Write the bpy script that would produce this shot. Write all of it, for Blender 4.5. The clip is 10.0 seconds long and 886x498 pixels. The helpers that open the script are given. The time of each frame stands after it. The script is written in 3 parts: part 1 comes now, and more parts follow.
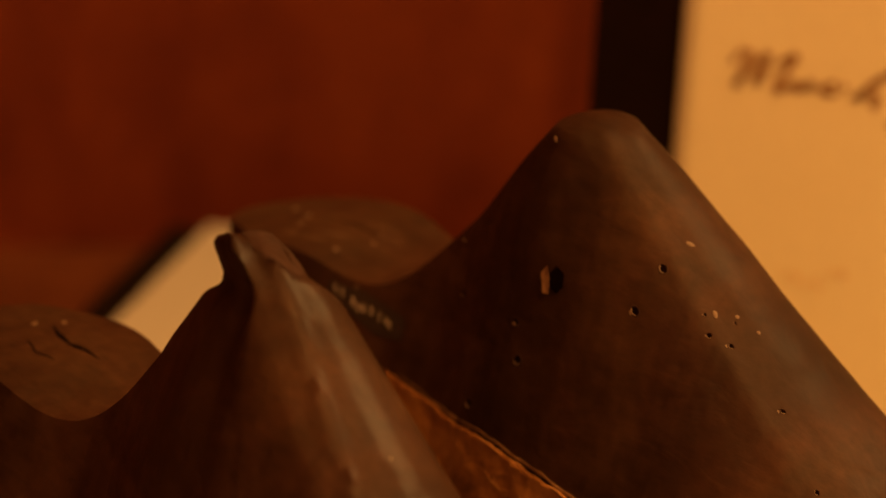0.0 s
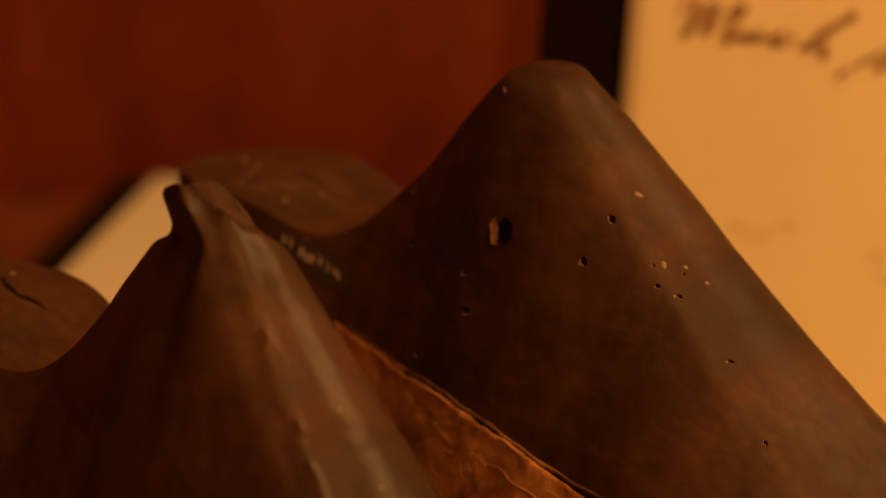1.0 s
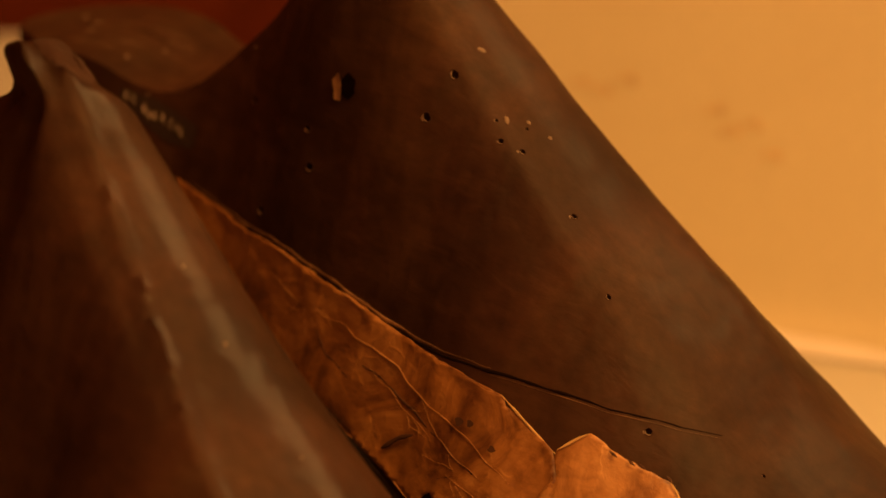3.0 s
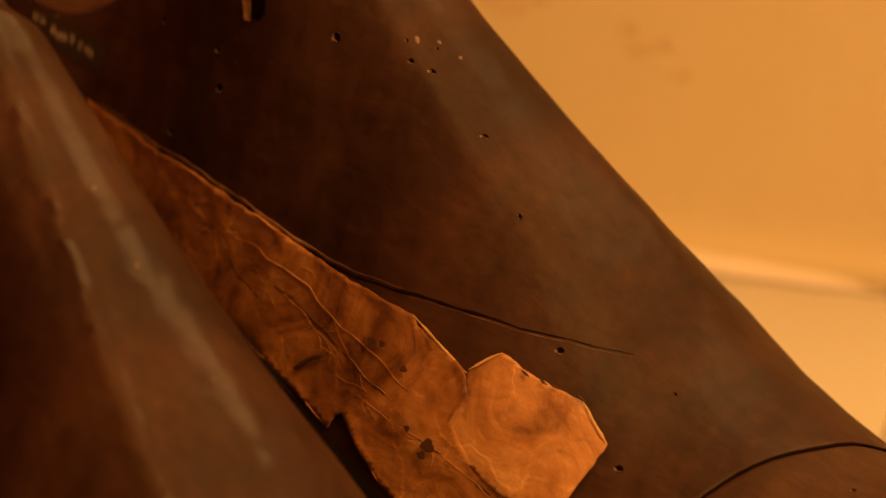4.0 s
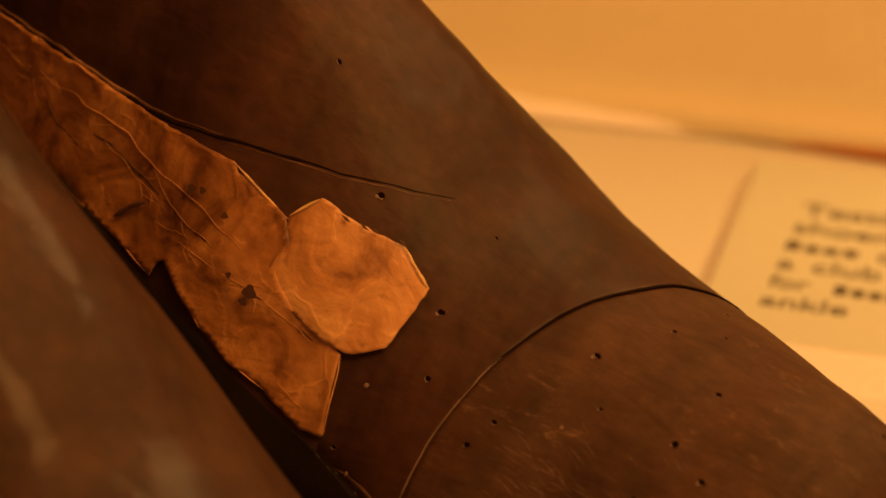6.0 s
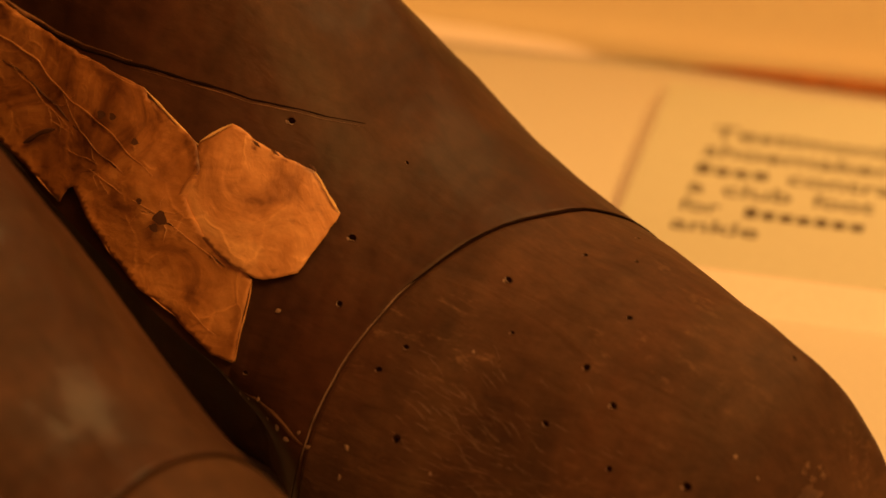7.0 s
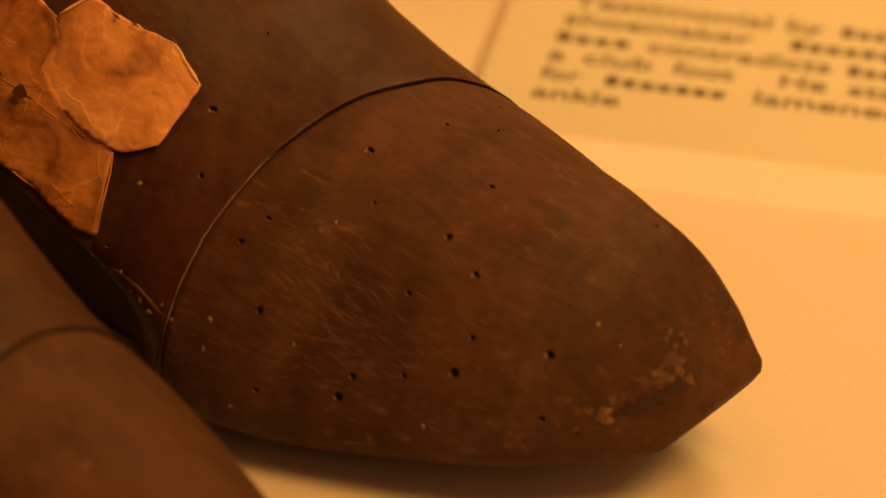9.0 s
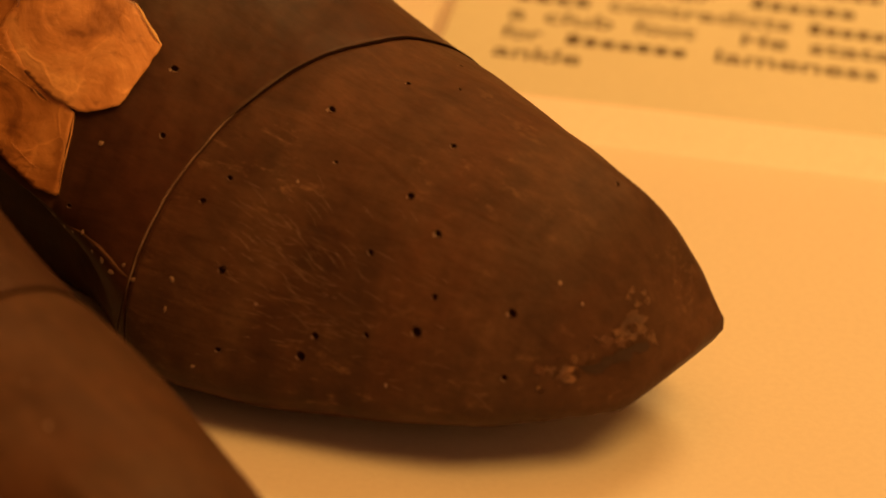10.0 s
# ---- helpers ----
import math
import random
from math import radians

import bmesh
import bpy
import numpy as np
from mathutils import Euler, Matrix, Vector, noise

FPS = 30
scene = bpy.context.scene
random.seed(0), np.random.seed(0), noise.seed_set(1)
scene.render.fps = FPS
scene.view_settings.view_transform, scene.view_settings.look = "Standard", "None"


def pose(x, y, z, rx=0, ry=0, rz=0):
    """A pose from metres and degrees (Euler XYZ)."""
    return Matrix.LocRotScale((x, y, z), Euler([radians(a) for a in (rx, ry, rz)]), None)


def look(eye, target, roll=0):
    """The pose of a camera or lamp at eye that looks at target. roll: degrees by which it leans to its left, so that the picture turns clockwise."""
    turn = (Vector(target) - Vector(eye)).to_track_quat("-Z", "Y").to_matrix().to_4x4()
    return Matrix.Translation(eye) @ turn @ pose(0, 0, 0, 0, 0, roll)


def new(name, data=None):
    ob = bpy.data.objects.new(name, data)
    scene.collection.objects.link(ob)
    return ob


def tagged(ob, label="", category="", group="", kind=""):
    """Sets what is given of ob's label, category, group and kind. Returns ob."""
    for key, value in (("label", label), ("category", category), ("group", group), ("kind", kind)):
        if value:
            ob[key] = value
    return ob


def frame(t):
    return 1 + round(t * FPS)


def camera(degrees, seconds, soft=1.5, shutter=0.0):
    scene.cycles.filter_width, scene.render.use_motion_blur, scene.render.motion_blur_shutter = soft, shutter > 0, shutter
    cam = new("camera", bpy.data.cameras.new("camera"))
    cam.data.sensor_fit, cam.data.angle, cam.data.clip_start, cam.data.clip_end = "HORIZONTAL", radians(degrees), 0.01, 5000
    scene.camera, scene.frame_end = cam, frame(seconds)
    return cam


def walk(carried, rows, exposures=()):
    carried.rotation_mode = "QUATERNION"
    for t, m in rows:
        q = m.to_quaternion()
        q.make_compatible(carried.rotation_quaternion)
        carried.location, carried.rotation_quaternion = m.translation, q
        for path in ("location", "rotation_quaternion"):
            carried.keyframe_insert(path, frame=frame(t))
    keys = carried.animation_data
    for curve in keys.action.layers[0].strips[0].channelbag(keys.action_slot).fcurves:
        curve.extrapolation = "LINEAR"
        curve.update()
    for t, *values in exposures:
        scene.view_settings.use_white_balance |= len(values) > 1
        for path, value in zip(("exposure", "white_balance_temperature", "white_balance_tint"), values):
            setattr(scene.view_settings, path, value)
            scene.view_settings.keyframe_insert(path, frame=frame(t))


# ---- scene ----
# The camera stands on a tripod and turns: seconds, pan to the right, tilt, roll in degrees.
cam = camera(12.0, 10.0, soft=1.6)
EYE = (0.0, 0.0, 0.325)
PATH = [
    (0.0, 0.000, -21.500, 0.000),
    (0.5, 0.265, -21.775, 0.130),
    (1.0, 0.752, -22.168, 0.241),
    (1.5, 1.298, -22.588, 0.429),
    (2.0, 1.892, -23.109, 0.547),
    (3.5, 3.740, -24.626, 1.020),
    (4.0, 4.436, -25.173, 1.143),
    (4.5, 5.076, -25.651, 1.297),
    (5.0, 5.775, -26.158, 1.475),
    (5.5, 6.491, -26.654, 1.628),
    (6.0, 7.212, -27.212, 1.847),
    (7.5, 9.273, -28.644, 2.272),
    (8.0, 9.866, -29.091, 2.421),
    (8.5, 10.361, -29.498, 2.529),
    (9.0, 10.842, -29.880, 2.664),
    (9.5, 11.165, -30.172, 2.705),
    (10.0, 11.473, -30.410, 2.809),
]
walk(cam, [(t, pose(*EYE, 90 + tilt, 0, -pan) @ pose(0, 0, 0, 0, 0, roll)) for t, pan, tilt, roll in PATH],
     exposures=((0.0, 0.0), (3.5, -0.05), (7.5, -0.1), (10.0, -0.08)))
cam.data.dof.use_dof = True
cam.data.dof.focus_distance = 0.605
cam.data.dof.aperture_fstop = 14.0

from mathutils.bvhtree import BVHTree

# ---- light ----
# Red-tinted fill let in where the case has no front, to lift darks.
world = bpy.data.worlds.new("ambient_fill")
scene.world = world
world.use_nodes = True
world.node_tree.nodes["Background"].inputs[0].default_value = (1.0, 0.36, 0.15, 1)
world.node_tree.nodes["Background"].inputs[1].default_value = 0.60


def lamp(name, eye, target, size, watts, colour):
    data = bpy.data.lights.new(name, "AREA")
    data.shape, data.size, data.energy, data.color = "DISK", size, watts, colour
    ob = new(name, data)
    ob.matrix_world = look(eye, target)
    return tagged(ob, "unseen warm tungsten-coloured light over the display case", "lamp")


lamp("case_lamp", (0.38, 0.17, 0.74), (0.10, 0.60, 0.03), 0.34, 5.4, (1.0, 0.455, 0.098))
lamp("case_lamp", (0.36, 0.74, 0.47), (0.13, 0.50, 0.0), 0.22, 1.7, (1.0, 0.53, 0.155))
# Wide reddish fill added overhead to soften and tint the shadows; unseen.
lamp("overhead_fill", (0.12, 0.30, 1.09), (0.12, 0.30, 0.0), 1.05, 4.2, (1.0, 0.33, 0.072))

# ---- materials ----


def material(name, rough=0.6, metal=0.0):
    m = bpy.data.materials.new(name)
    m.use_nodes = True
    b = m.node_tree.nodes["Principled BSDF"]
    b.inputs["Roughness"].default_value, b.inputs["Metallic"].default_value = rough, metal
    return m, m.node_tree.nodes, m.node_tree.links, b


def noise_node(m, scale, detail=5.0, stretch=(1, 1, 1), rough=0.55, distortion=0.0):
    n, l = m.node_tree.nodes, m.node_tree.links
    co, mp, tx = n.new("ShaderNodeTexCoord"), n.new("ShaderNodeMapping"), n.new("ShaderNodeTexNoise")
    mp.inputs["Scale"].default_value = stretch
    tx.inputs["Scale"].default_value, tx.inputs["Detail"].default_value = scale, detail
    tx.inputs["Roughness"].default_value, tx.inputs["Distortion"].default_value = rough, distortion
    l.new(co.outputs["Object"], mp.inputs[0])
    l.new(mp.outputs[0], tx.inputs["Vector"])
    return tx.outputs["Fac"]


def ramp(m, fac, stops):
    r = m.node_tree.nodes.new("ShaderNodeValToRGB")
    m.node_tree.links.new(fac, r.inputs[0])
    e = r.color_ramp.elements
    while len(e) < len(stops):
        e.new(0.5)
    for el, (pos, col) in zip(e, stops):
        el.position, el.color = pos, (*col, 1)
    return r.outputs[0]


def mix(m, a, b, fac, mode="MIX"):
    x = m.node_tree.nodes.new("ShaderNodeMix")
    x.data_type, x.blend_type = "RGBA", mode
    if isinstance(fac, float):
        x.inputs[0].default_value = fac
    else:
        m.node_tree.links.new(fac, x.inputs[0])
    m.node_tree.links.new(a, x.inputs[6])
    m.node_tree.links.new(b, x.inputs[7])
    return x.outputs[2]


def bump(m, bsdf, *layers):
    last = None
    for height, strength, distance in layers:
        b = m.node_tree.nodes.new("ShaderNodeBump")
        b.inputs["Strength"].default_value, b.inputs["Distance"].default_value = strength, distance
        m.node_tree.links.new(height, b.inputs["Height"])
        if last:
            m.node_tree.links.new(last, b.inputs["Normal"])
        last = b.outputs[0]
    m.node_tree.links.new(last, bsdf.inputs["Normal"])


def grained(name, dark, mid, light, stretch=(6, 26, 26), rough=(0.34, 0.6), spots=0.6, bumpy=0.25, fibres=None, red=None, dents=0.0, polish=0.0, gloss=0.3):
    """Old handled wood: soft grain, blotches of two sizes, fine scratches, pale raised fibres."""
    m, n, l, b = material(name)
    b.inputs["Specular IOR Level"].default_value = 0.16
    b.inputs["Coat Weight"].default_value, b.inputs["Coat Roughness"].default_value = polish, gloss
    grain = noise_node(m, 9, 6, stretch, 0.55, 0.8)
    blot = noise_node(m, 46, 6, (1.3, 1, 0.8), 0.65)
    fine = noise_node(m, 520, 4, (0.5, 1, 1), 0.7)
    c1 = ramp(m, grain, ((0.25, dark), (0.5, mid), (0.8, light)))
    c2 = ramp(m, blot, ((0.32, dark), (0.52, mid), (0.74, light)))
    c = mix(m, c1, c2, spots)
    if red:
        smear = noise_node(m, 40, 4, (1.5, 0.7, 0.45), 0.6, 0.6)
        tint = ramp(m, grain, ((0.2, red), (0.8, tuple(1.4 * k for k in red))))
        c = mix(m, c, tint, ramp(m, smear, ((0.43, (0, 0, 0)), (0.66, (0.6, 0.6, 0.6)))))
        soot = noise_node(m, 30, 5, (1.9, 0.6, 0.35), 0.62, 0.5)
        c = mix(m, c, ramp(m, soot, ((0.36, (0.5, 0.47, 0.45)), (0.55, (1, 1, 1)), (0.75, (1.15, 1.15, 1.12)))), 0.8, "MULTIPLY")
    c = mix(m, c, ramp(m, fine, ((0.3, (0.55, 0.55, 0.55)), (0.7, (1.28, 1.24, 1.18)))), 0.5, "MULTIPLY")
    if fibres:
        streak = noise_node(m, 430, 6, (0.32, 1, 1.2), 0.8, 0.4)
        zone = noise_node(m, 55, 3, (1, 1, 1), 0.6)
        pale = ramp(m, grain, ((0.2, fibres), (0.8, tuple(1.25 * k for k in fibres))))
        c = mix(m, c, pale, mix(m, ramp(m, streak, ((0.54, (0, 0, 0)), (0.74, (0.8, 0.8, 0.8)))), ramp(m, zone, ((0.45, (0, 0, 0)), (0.62, (1, 1, 1)))), 1.0, "MULTIPLY"))
    l.new(c, b.inputs["Base Color"])
    l.new(ramp(m, blot, ((0.3, (rough[0],) * 3), (0.7, (rough[1],) * 3))), b.inputs["Roughness"])
    layers = [(grain, bumpy, 0.0006), (fine, bumpy * 0.8, 0.00025)]
    if dents:
        layers.insert(0, (noise_node(m, 170, 2, (1, 1, 0.6), 0.5), dents, 0.0012))
    bump(m, b, *layers)
    if polish:
        worn = n.new("ShaderNodeBump")
        worn.inputs["Strength"].default_value, worn.inputs["Distance"].default_value = 0.5, 0.0012
        l.new(noise_node(m, 120, 3, (1, 1, 0.6), 0.5), worn.inputs["Height"])
        l.new(worn.outputs[0], b.inputs["Coat Normal"])
    return m


LAST_WOOD = grained("dark_oiled_wood", (0.025, 0.0115, 0.0056), (0.051, 0.0228, 0.0118), (0.088, 0.043, 0.0202), rough=(0.46, 0.66), red=(0.048, 0.018, 0.010), dents=0.42, polish=0.04)
HANDLED_WOOD = grained("dark_handled_wood", (0.026, 0.012, 0.0058), (0.053, 0.0238, 0.0123), (0.090, 0.044, 0.0208), rough=(0.48, 0.66), red=(0.048, 0.018, 0.010), dents=0.5, polish=0.09, gloss=0.17)
TOE_WOOD = grained("red_brown_wood", (0.033, 0.0160, 0.0088), (0.070, 0.0370, 0.0208), (0.114, 0.066, 0.037), rough=(0.55, 0.74), fibres=(0.19, 0.110, 0.060), red=(0.062, 0.026, 0.013), dents=0.25, bumpy=0.5)
SMOOTH_TOE = grained("smooth_brown_wood", (0.030, 0.014, 0.007), (0.058, 0.029, 0.0145), (0.094, 0.050, 0.025), rough=(0.5, 0.7), red=(0.06, 0.026, 0.012), dents=0.2)
CASE_WOOD = grained("case_wood", (0.07, 0.02, 0.009), (0.12, 0.036, 0.014), (0.18, 0.06, 0.025), (1.2, 1.2, 7), bumpy=0.1)
PANEL = grained("red_panel", (0.085, 0.012, 0.003), (0.15, 0.027, 0.006), (0.24, 0.053, 0.012), (4, 4, 0.9), (0.75, 0.9), 0.45, 0.1)


def leather(name, dark, mid, light, dark_end=0.0):
    """Dry old leather: brown clouds, dark specks, a cracked fine grain."""
    m, n, l, b = material(name, 0.6)
    cloud, speck, fine = noise_node(m, 75, 6, (1, 1, 1), 0.62, 1.2), noise_node(m, 260, 4, (1, 1, 1), 0.6, 0.8), noise_node(m, 1500, 3)
    c = ramp(m, cloud, ((0.34, dark), (0.5, mid), (0.72, light)))
    c = mix(m, c, ramp(m, speck, ((0.27, (0.35, 0.28, 0.22)), (0.40, (1, 1, 1)), (0.75, (1.12, 1.12, 1.1)))), 0.7, "MULTIPLY")
    c = mix(m, c, ramp(m, fine, ((0.3, (0.9, 0.9, 0.9)), (0.7, (1.06, 1.06, 1.06)))), 0.6, "MULTIPLY")
    co, warp, cell = n.new("ShaderNodeTexCoord"), n.new("ShaderNodeMix"), n.new("ShaderNodeTexVoronoi")
    wob = n.new("ShaderNodeTexNoise")
    wob.inputs["Scale"].default_value, warp.data_type = 160, "VECTOR"
    warp.inputs[0].default_value = 0.005
    cell.feature, cell.inputs["Scale"].default_value = "DISTANCE_TO_EDGE", 95
    l.new(co.outputs["Object"], wob.inputs["Vector"])
    l.new(co.outputs["Object"], warp.inputs[4])
    l.new(wob.outputs["Color"], warp.inputs[5])
    l.new(warp.outputs[1], cell.inputs["Vector"])
    vein = mix(m, ramp(m, cell.outputs["Distance"], ((0.0, (1, 1, 1)), (0.035, (0, 0, 0)))), ramp(m, cloud, ((0.46, (0, 0, 0)), (0.60, (0.38, 0.38, 0.38)))), 1.0, "MULTIPLY")
    c = mix(m, c, ramp(m, speck, ((0.2, tuple(1.2 * k for k in light)), (0.8, tuple(1.5 * k for k in light)))), vein)
    fold = noise_node(m, 85, 2, (0.7, 1.3, 1.3), 0.5, 0.5)
    c = mix(m, c, ramp(m, fold, ((0.44, (1, 1, 1)), (0.49, (0.45, 0.38, 0.32)), (0.50, (0.45, 0.38, 0.32)), (0.54, (1.1, 1.1, 1.08)))), 0.28, "MULTIPLY")
    # Darker towards the heel end, the border varied by the clouds.
    if dark_end:
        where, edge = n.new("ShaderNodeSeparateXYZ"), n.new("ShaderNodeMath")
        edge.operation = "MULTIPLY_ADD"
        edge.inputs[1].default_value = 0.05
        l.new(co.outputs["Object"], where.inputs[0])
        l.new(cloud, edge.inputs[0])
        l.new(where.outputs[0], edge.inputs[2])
        c = mix(m, c, ramp(m, edge.outputs[0], ((0.09, (0.42, 0.36, 0.32)), (0.135, (0.72, 0.68, 0.66)), (0.175, (1, 1, 1)))), dark_end, "MULTIPLY")
    l.new(c, b.inputs["Base Color"])
    l.new(ramp(m, cloud, ((0.3, (0.42,) * 3), (0.7, (0.68,) * 3))), b.inputs["Roughness"])
    bump(m, b, (cloud, 0.35, 0.0012), (speck, 0.3, 0.0005), (fine, 0.15, 0.0002), (vein, 0.4, 0.0003), (fold, 0.4, 0.0016))
    return m


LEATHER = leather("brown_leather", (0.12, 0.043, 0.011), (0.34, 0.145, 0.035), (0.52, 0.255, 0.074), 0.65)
PALE_LEATHER = leather("pale_leather", (0.29, 0.128, 0.036), (0.48, 0.232, 0.072), (0.61, 0.345, 0.128))


def paper(name, base, tint, scale=14):
    m, n, l, b = material(name, 0.85)
    big, fine = noise_node(m, scale, 4), noise_node(m, 900, 3)
    c = ramp(m, big, ((0.3, tint), (0.7, base)))
    c = mix(m, c, ramp(m, fine, ((0.3, (0.94, 0.94, 0.94)), (0.7, (1.03, 1.03, 1.03)))), 0.6, "MULTIPLY")
    l.new(c, b.inputs["Base Color"])
    bump(m, b, (fine, 0.12, 0.0002), (big, 0.1, 0.002))
    return m


LETTER_PAPER = paper("aged_letter_paper", (0.84, 0.78, 0.55), (0.80, 0.72, 0.48))
CARD_PAPER = paper("label_card", (0.63, 0.675, 0.57), (0.60, 0.635, 0.53))
CORE_WHITE = paper("cut_board_core", (0.92, 0.90, 0.86), (0.90, 0.87, 0.83))
BOUNCE_WHITE = paper("bounce_board", (0.80, 0.72, 0.60), (0.76, 0.67, 0.55), 6)
MAT_WHITE = paper("base_mat", (0.655, 0.66, 0.60), (0.625, 0.62, 0.56), 5)


def plain(name, col, rough=0.7):
    m, n, l, b = material(name, rough)
    f = noise_node(m, 300, 4)
    l.new(ramp(m, f, ((0.3, tuple(0.7 * k for k in col)), (0.7, col))), b.inputs["Base Color"])
    return m


BLACK_MOUNT = plain("black_mount", (0.012, 0.0045, 0.0025), 0.95)
BLACK_MOUNT.node_tree.nodes["Principled BSDF"].inputs["Specular IOR Level"].default_value = 0.08
GAP_SHADE = plain("gap_shade_brown", (0.42, 0.165, 0.05), 0.8)
INK = plain("brown_ink", (0.36, 0.19, 0.075))
FADED_INK = plain("faded_ink", (0.93, 0.75, 0.46))
PRINT = plain("black_print", (0.11, 0.095, 0.065))
HOLE_SHADE = plain("hole_shade_dark", (0.006, 0.0018, 0.001), 1.0)
HOLE_SHADE.node_tree.nodes["Principled BSDF"].inputs["Specular IOR Level"].default_value = 0.03
CHIP_WOOD = leather("chipped_wood", (0.045, 0.020, 0.009), (0.115, 0.056, 0.024), (0.30, 0.165, 0.075))
PALE_AND_LIT_WOOD = plain("pale_and_lit_wood", (0.22, 0.145, 0.095), 0.5)
FIBRE = plain("pale_wood_fibre", (0.115, 0.060, 0.031), 0.7)
DARK_WEAR = plain("dark_worn_wood", (0.026, 0.011, 0.006), 0.85)
RED_WEAR = plain("red_worn_wood", (0.045, 0.015, 0.007), 0.95)
TORN_EDGE = plain("torn_leather_edge", (0.72, 0.47, 0.19), 0.8)
STAIN_AND_SHADE = plain("stain_and_shade", (0.075, 0.029, 0.011), 0.8)
PALE_INK = plain("pale_ink", (0.62, 0.50, 0.40), 0.8)
CRACK = plain("crack_dark", (0.012, 0.006, 0.0035), 1.0)
CRACK.node_tree.nodes["Principled BSDF"].inputs["Specular IOR Level"].default_value = 0.05

# ---- mesh helpers ----


def part(name, bm, mat, parent=None, label="", smooth=40):
    me = bpy.data.meshes.new(name)
    bm.to_mesh(me)
    bm.free()
    me.materials.append(mat)
    if smooth:
        me.shade_smooth()
        me.set_sharp_from_angle(angle=radians(smooth))
    ob = new(name, me)
    if parent:
        ob.parent = parent
    if label:
        tagged(ob, label)
    return ob


def box_bm(x0, x1, y0, y1, z0, z1, bevel=0.0, seg=2):
    bm = bmesh.new()
    bmesh.ops.create_cube(bm, size=1, matrix=Matrix.Translation(((x0 + x1) / 2, (y0 + y1) / 2, (z0 + z1) / 2))
                          @ Matrix.Diagonal((x1 - x0, y1 - y0, z1 - z0, 1)))
    if bevel:
        bmesh.ops.bevel(bm, geom=bm.edges[:], offset=bevel, segments=seg, affect="EDGES", profile=0.5)
    return bm


def curve_at(table, x):
    """Smooth interpolation through (x, value) pairs."""
    xs = [p[0] for p in table]
    ys = [p[1] for p in table]
    i = max(0, min(len(xs) - 2, int(np.searchsorted(xs, x)) - 1))
    def slope(k):
        a, b = max(0, k - 1), min(len(xs) - 1, k + 1)
        return (ys[b] - ys[a]) / (xs[b] - xs[a])
    w = xs[i + 1] - xs[i]
    t = max(0.0, min(1.0, (x - xs[i]) / w))
    return ((2 * t**3 - 3 * t**2 + 1) * ys[i] + (t**3 - 2 * t**2 + t) * w * slope(i)
            + (3 * t**2 - 2 * t**3) * ys[i + 1] + (t**3 - t**2) * w * slope(i + 1))


def step(a, b, x):
    t = max(0.0, min(1.0, (x - a) / (b - a)))
    return t * t * (3 - 2 * t)


# ---- the shape of a shoe last: x from heel to toe, y across, z up ----
LENGTH, SEAM, SKEW = 0.255, 0.1955, 0.31
TOP = [(0, 0.0711), (0.02, 0.0733), (0.04, 0.0751), (0.06, 0.0738), (0.076, 0.0875), (0.087, 0.1013), (0.095, 0.1083), (0.103, 0.1042),
       (0.12, 0.0910), (0.14, 0.0758), (0.16, 0.0619), (0.18, 0.0465), (0.20, 0.0396), (0.22, 0.0366), (0.24, 0.0317), (0.250, 0.0220), (0.255, 0.0134)]
SOLE = [(0, 0.003), (0.03, 0.0), (0.06, 0.005), (0.10, 0.010), (0.14, 0.0038), (0.17, -0.0008), (0.20, -0.0012), (0.23, 0.0024), (0.245, 0.0048), (0.251, 0.0058), (0.255, 0.0112)]
OUTER = [(0.010, 0.0042), (0.013, 0.0129), (0.020, 0.0226), (0.034, 0.0316), (0.06, 0.0297), (0.09, 0.0277), (0.12, 0.0282), (0.15, 0.0320),
         (0.175, 0.0366), (0.195, 0.0326), (0.215, 0.0240), (0.235, 0.0140), (0.248, 0.0092), (0.255, 0.0004)]
INNER = [(0.010, 0.0027), (0.013, 0.0100), (0.020, 0.0160), (0.034, 0.0232), (0.06, 0.0266), (0.09, 0.0303), (0.12, 0.0368), (0.15, 0.0424),
         (0.175, 0.0430), (0.195, 0.0431), (0.215, 0.0375), (0.235, 0.0300), (0.248, 0.0208), (0.252, 0.0172), (0.255, 0.0085)]
CREST = [(0, 0.535), (0.05, 0.437), (0.075, 0.215), (0.093, 0.19), (0.12, 0.243), (0.15, 0.207), (0.18, 0.122), (0.255, 0.093)]
POWER = [(0, 2.4), (0.06, 1.8), (0.095, 1.2), (0.13, 1.6), (0.16, 1.85), (0.19, 2.1), (0.255, 2.2)]
ROUND = [(0, 1.0), (0.07, 1.0), (0.095, 0.85), (0.14, 0.72), (0.18, 0.6), (0.255, 0.55)]
SWING = [(0, 0.0), (0.09, 0.001), (0.16, 0.003), (0.21, 0.003), (0.235, 0.003), (0.248, 0.0045), (0.255, 0.0085)]
ROWS, CROWN = 26, 14


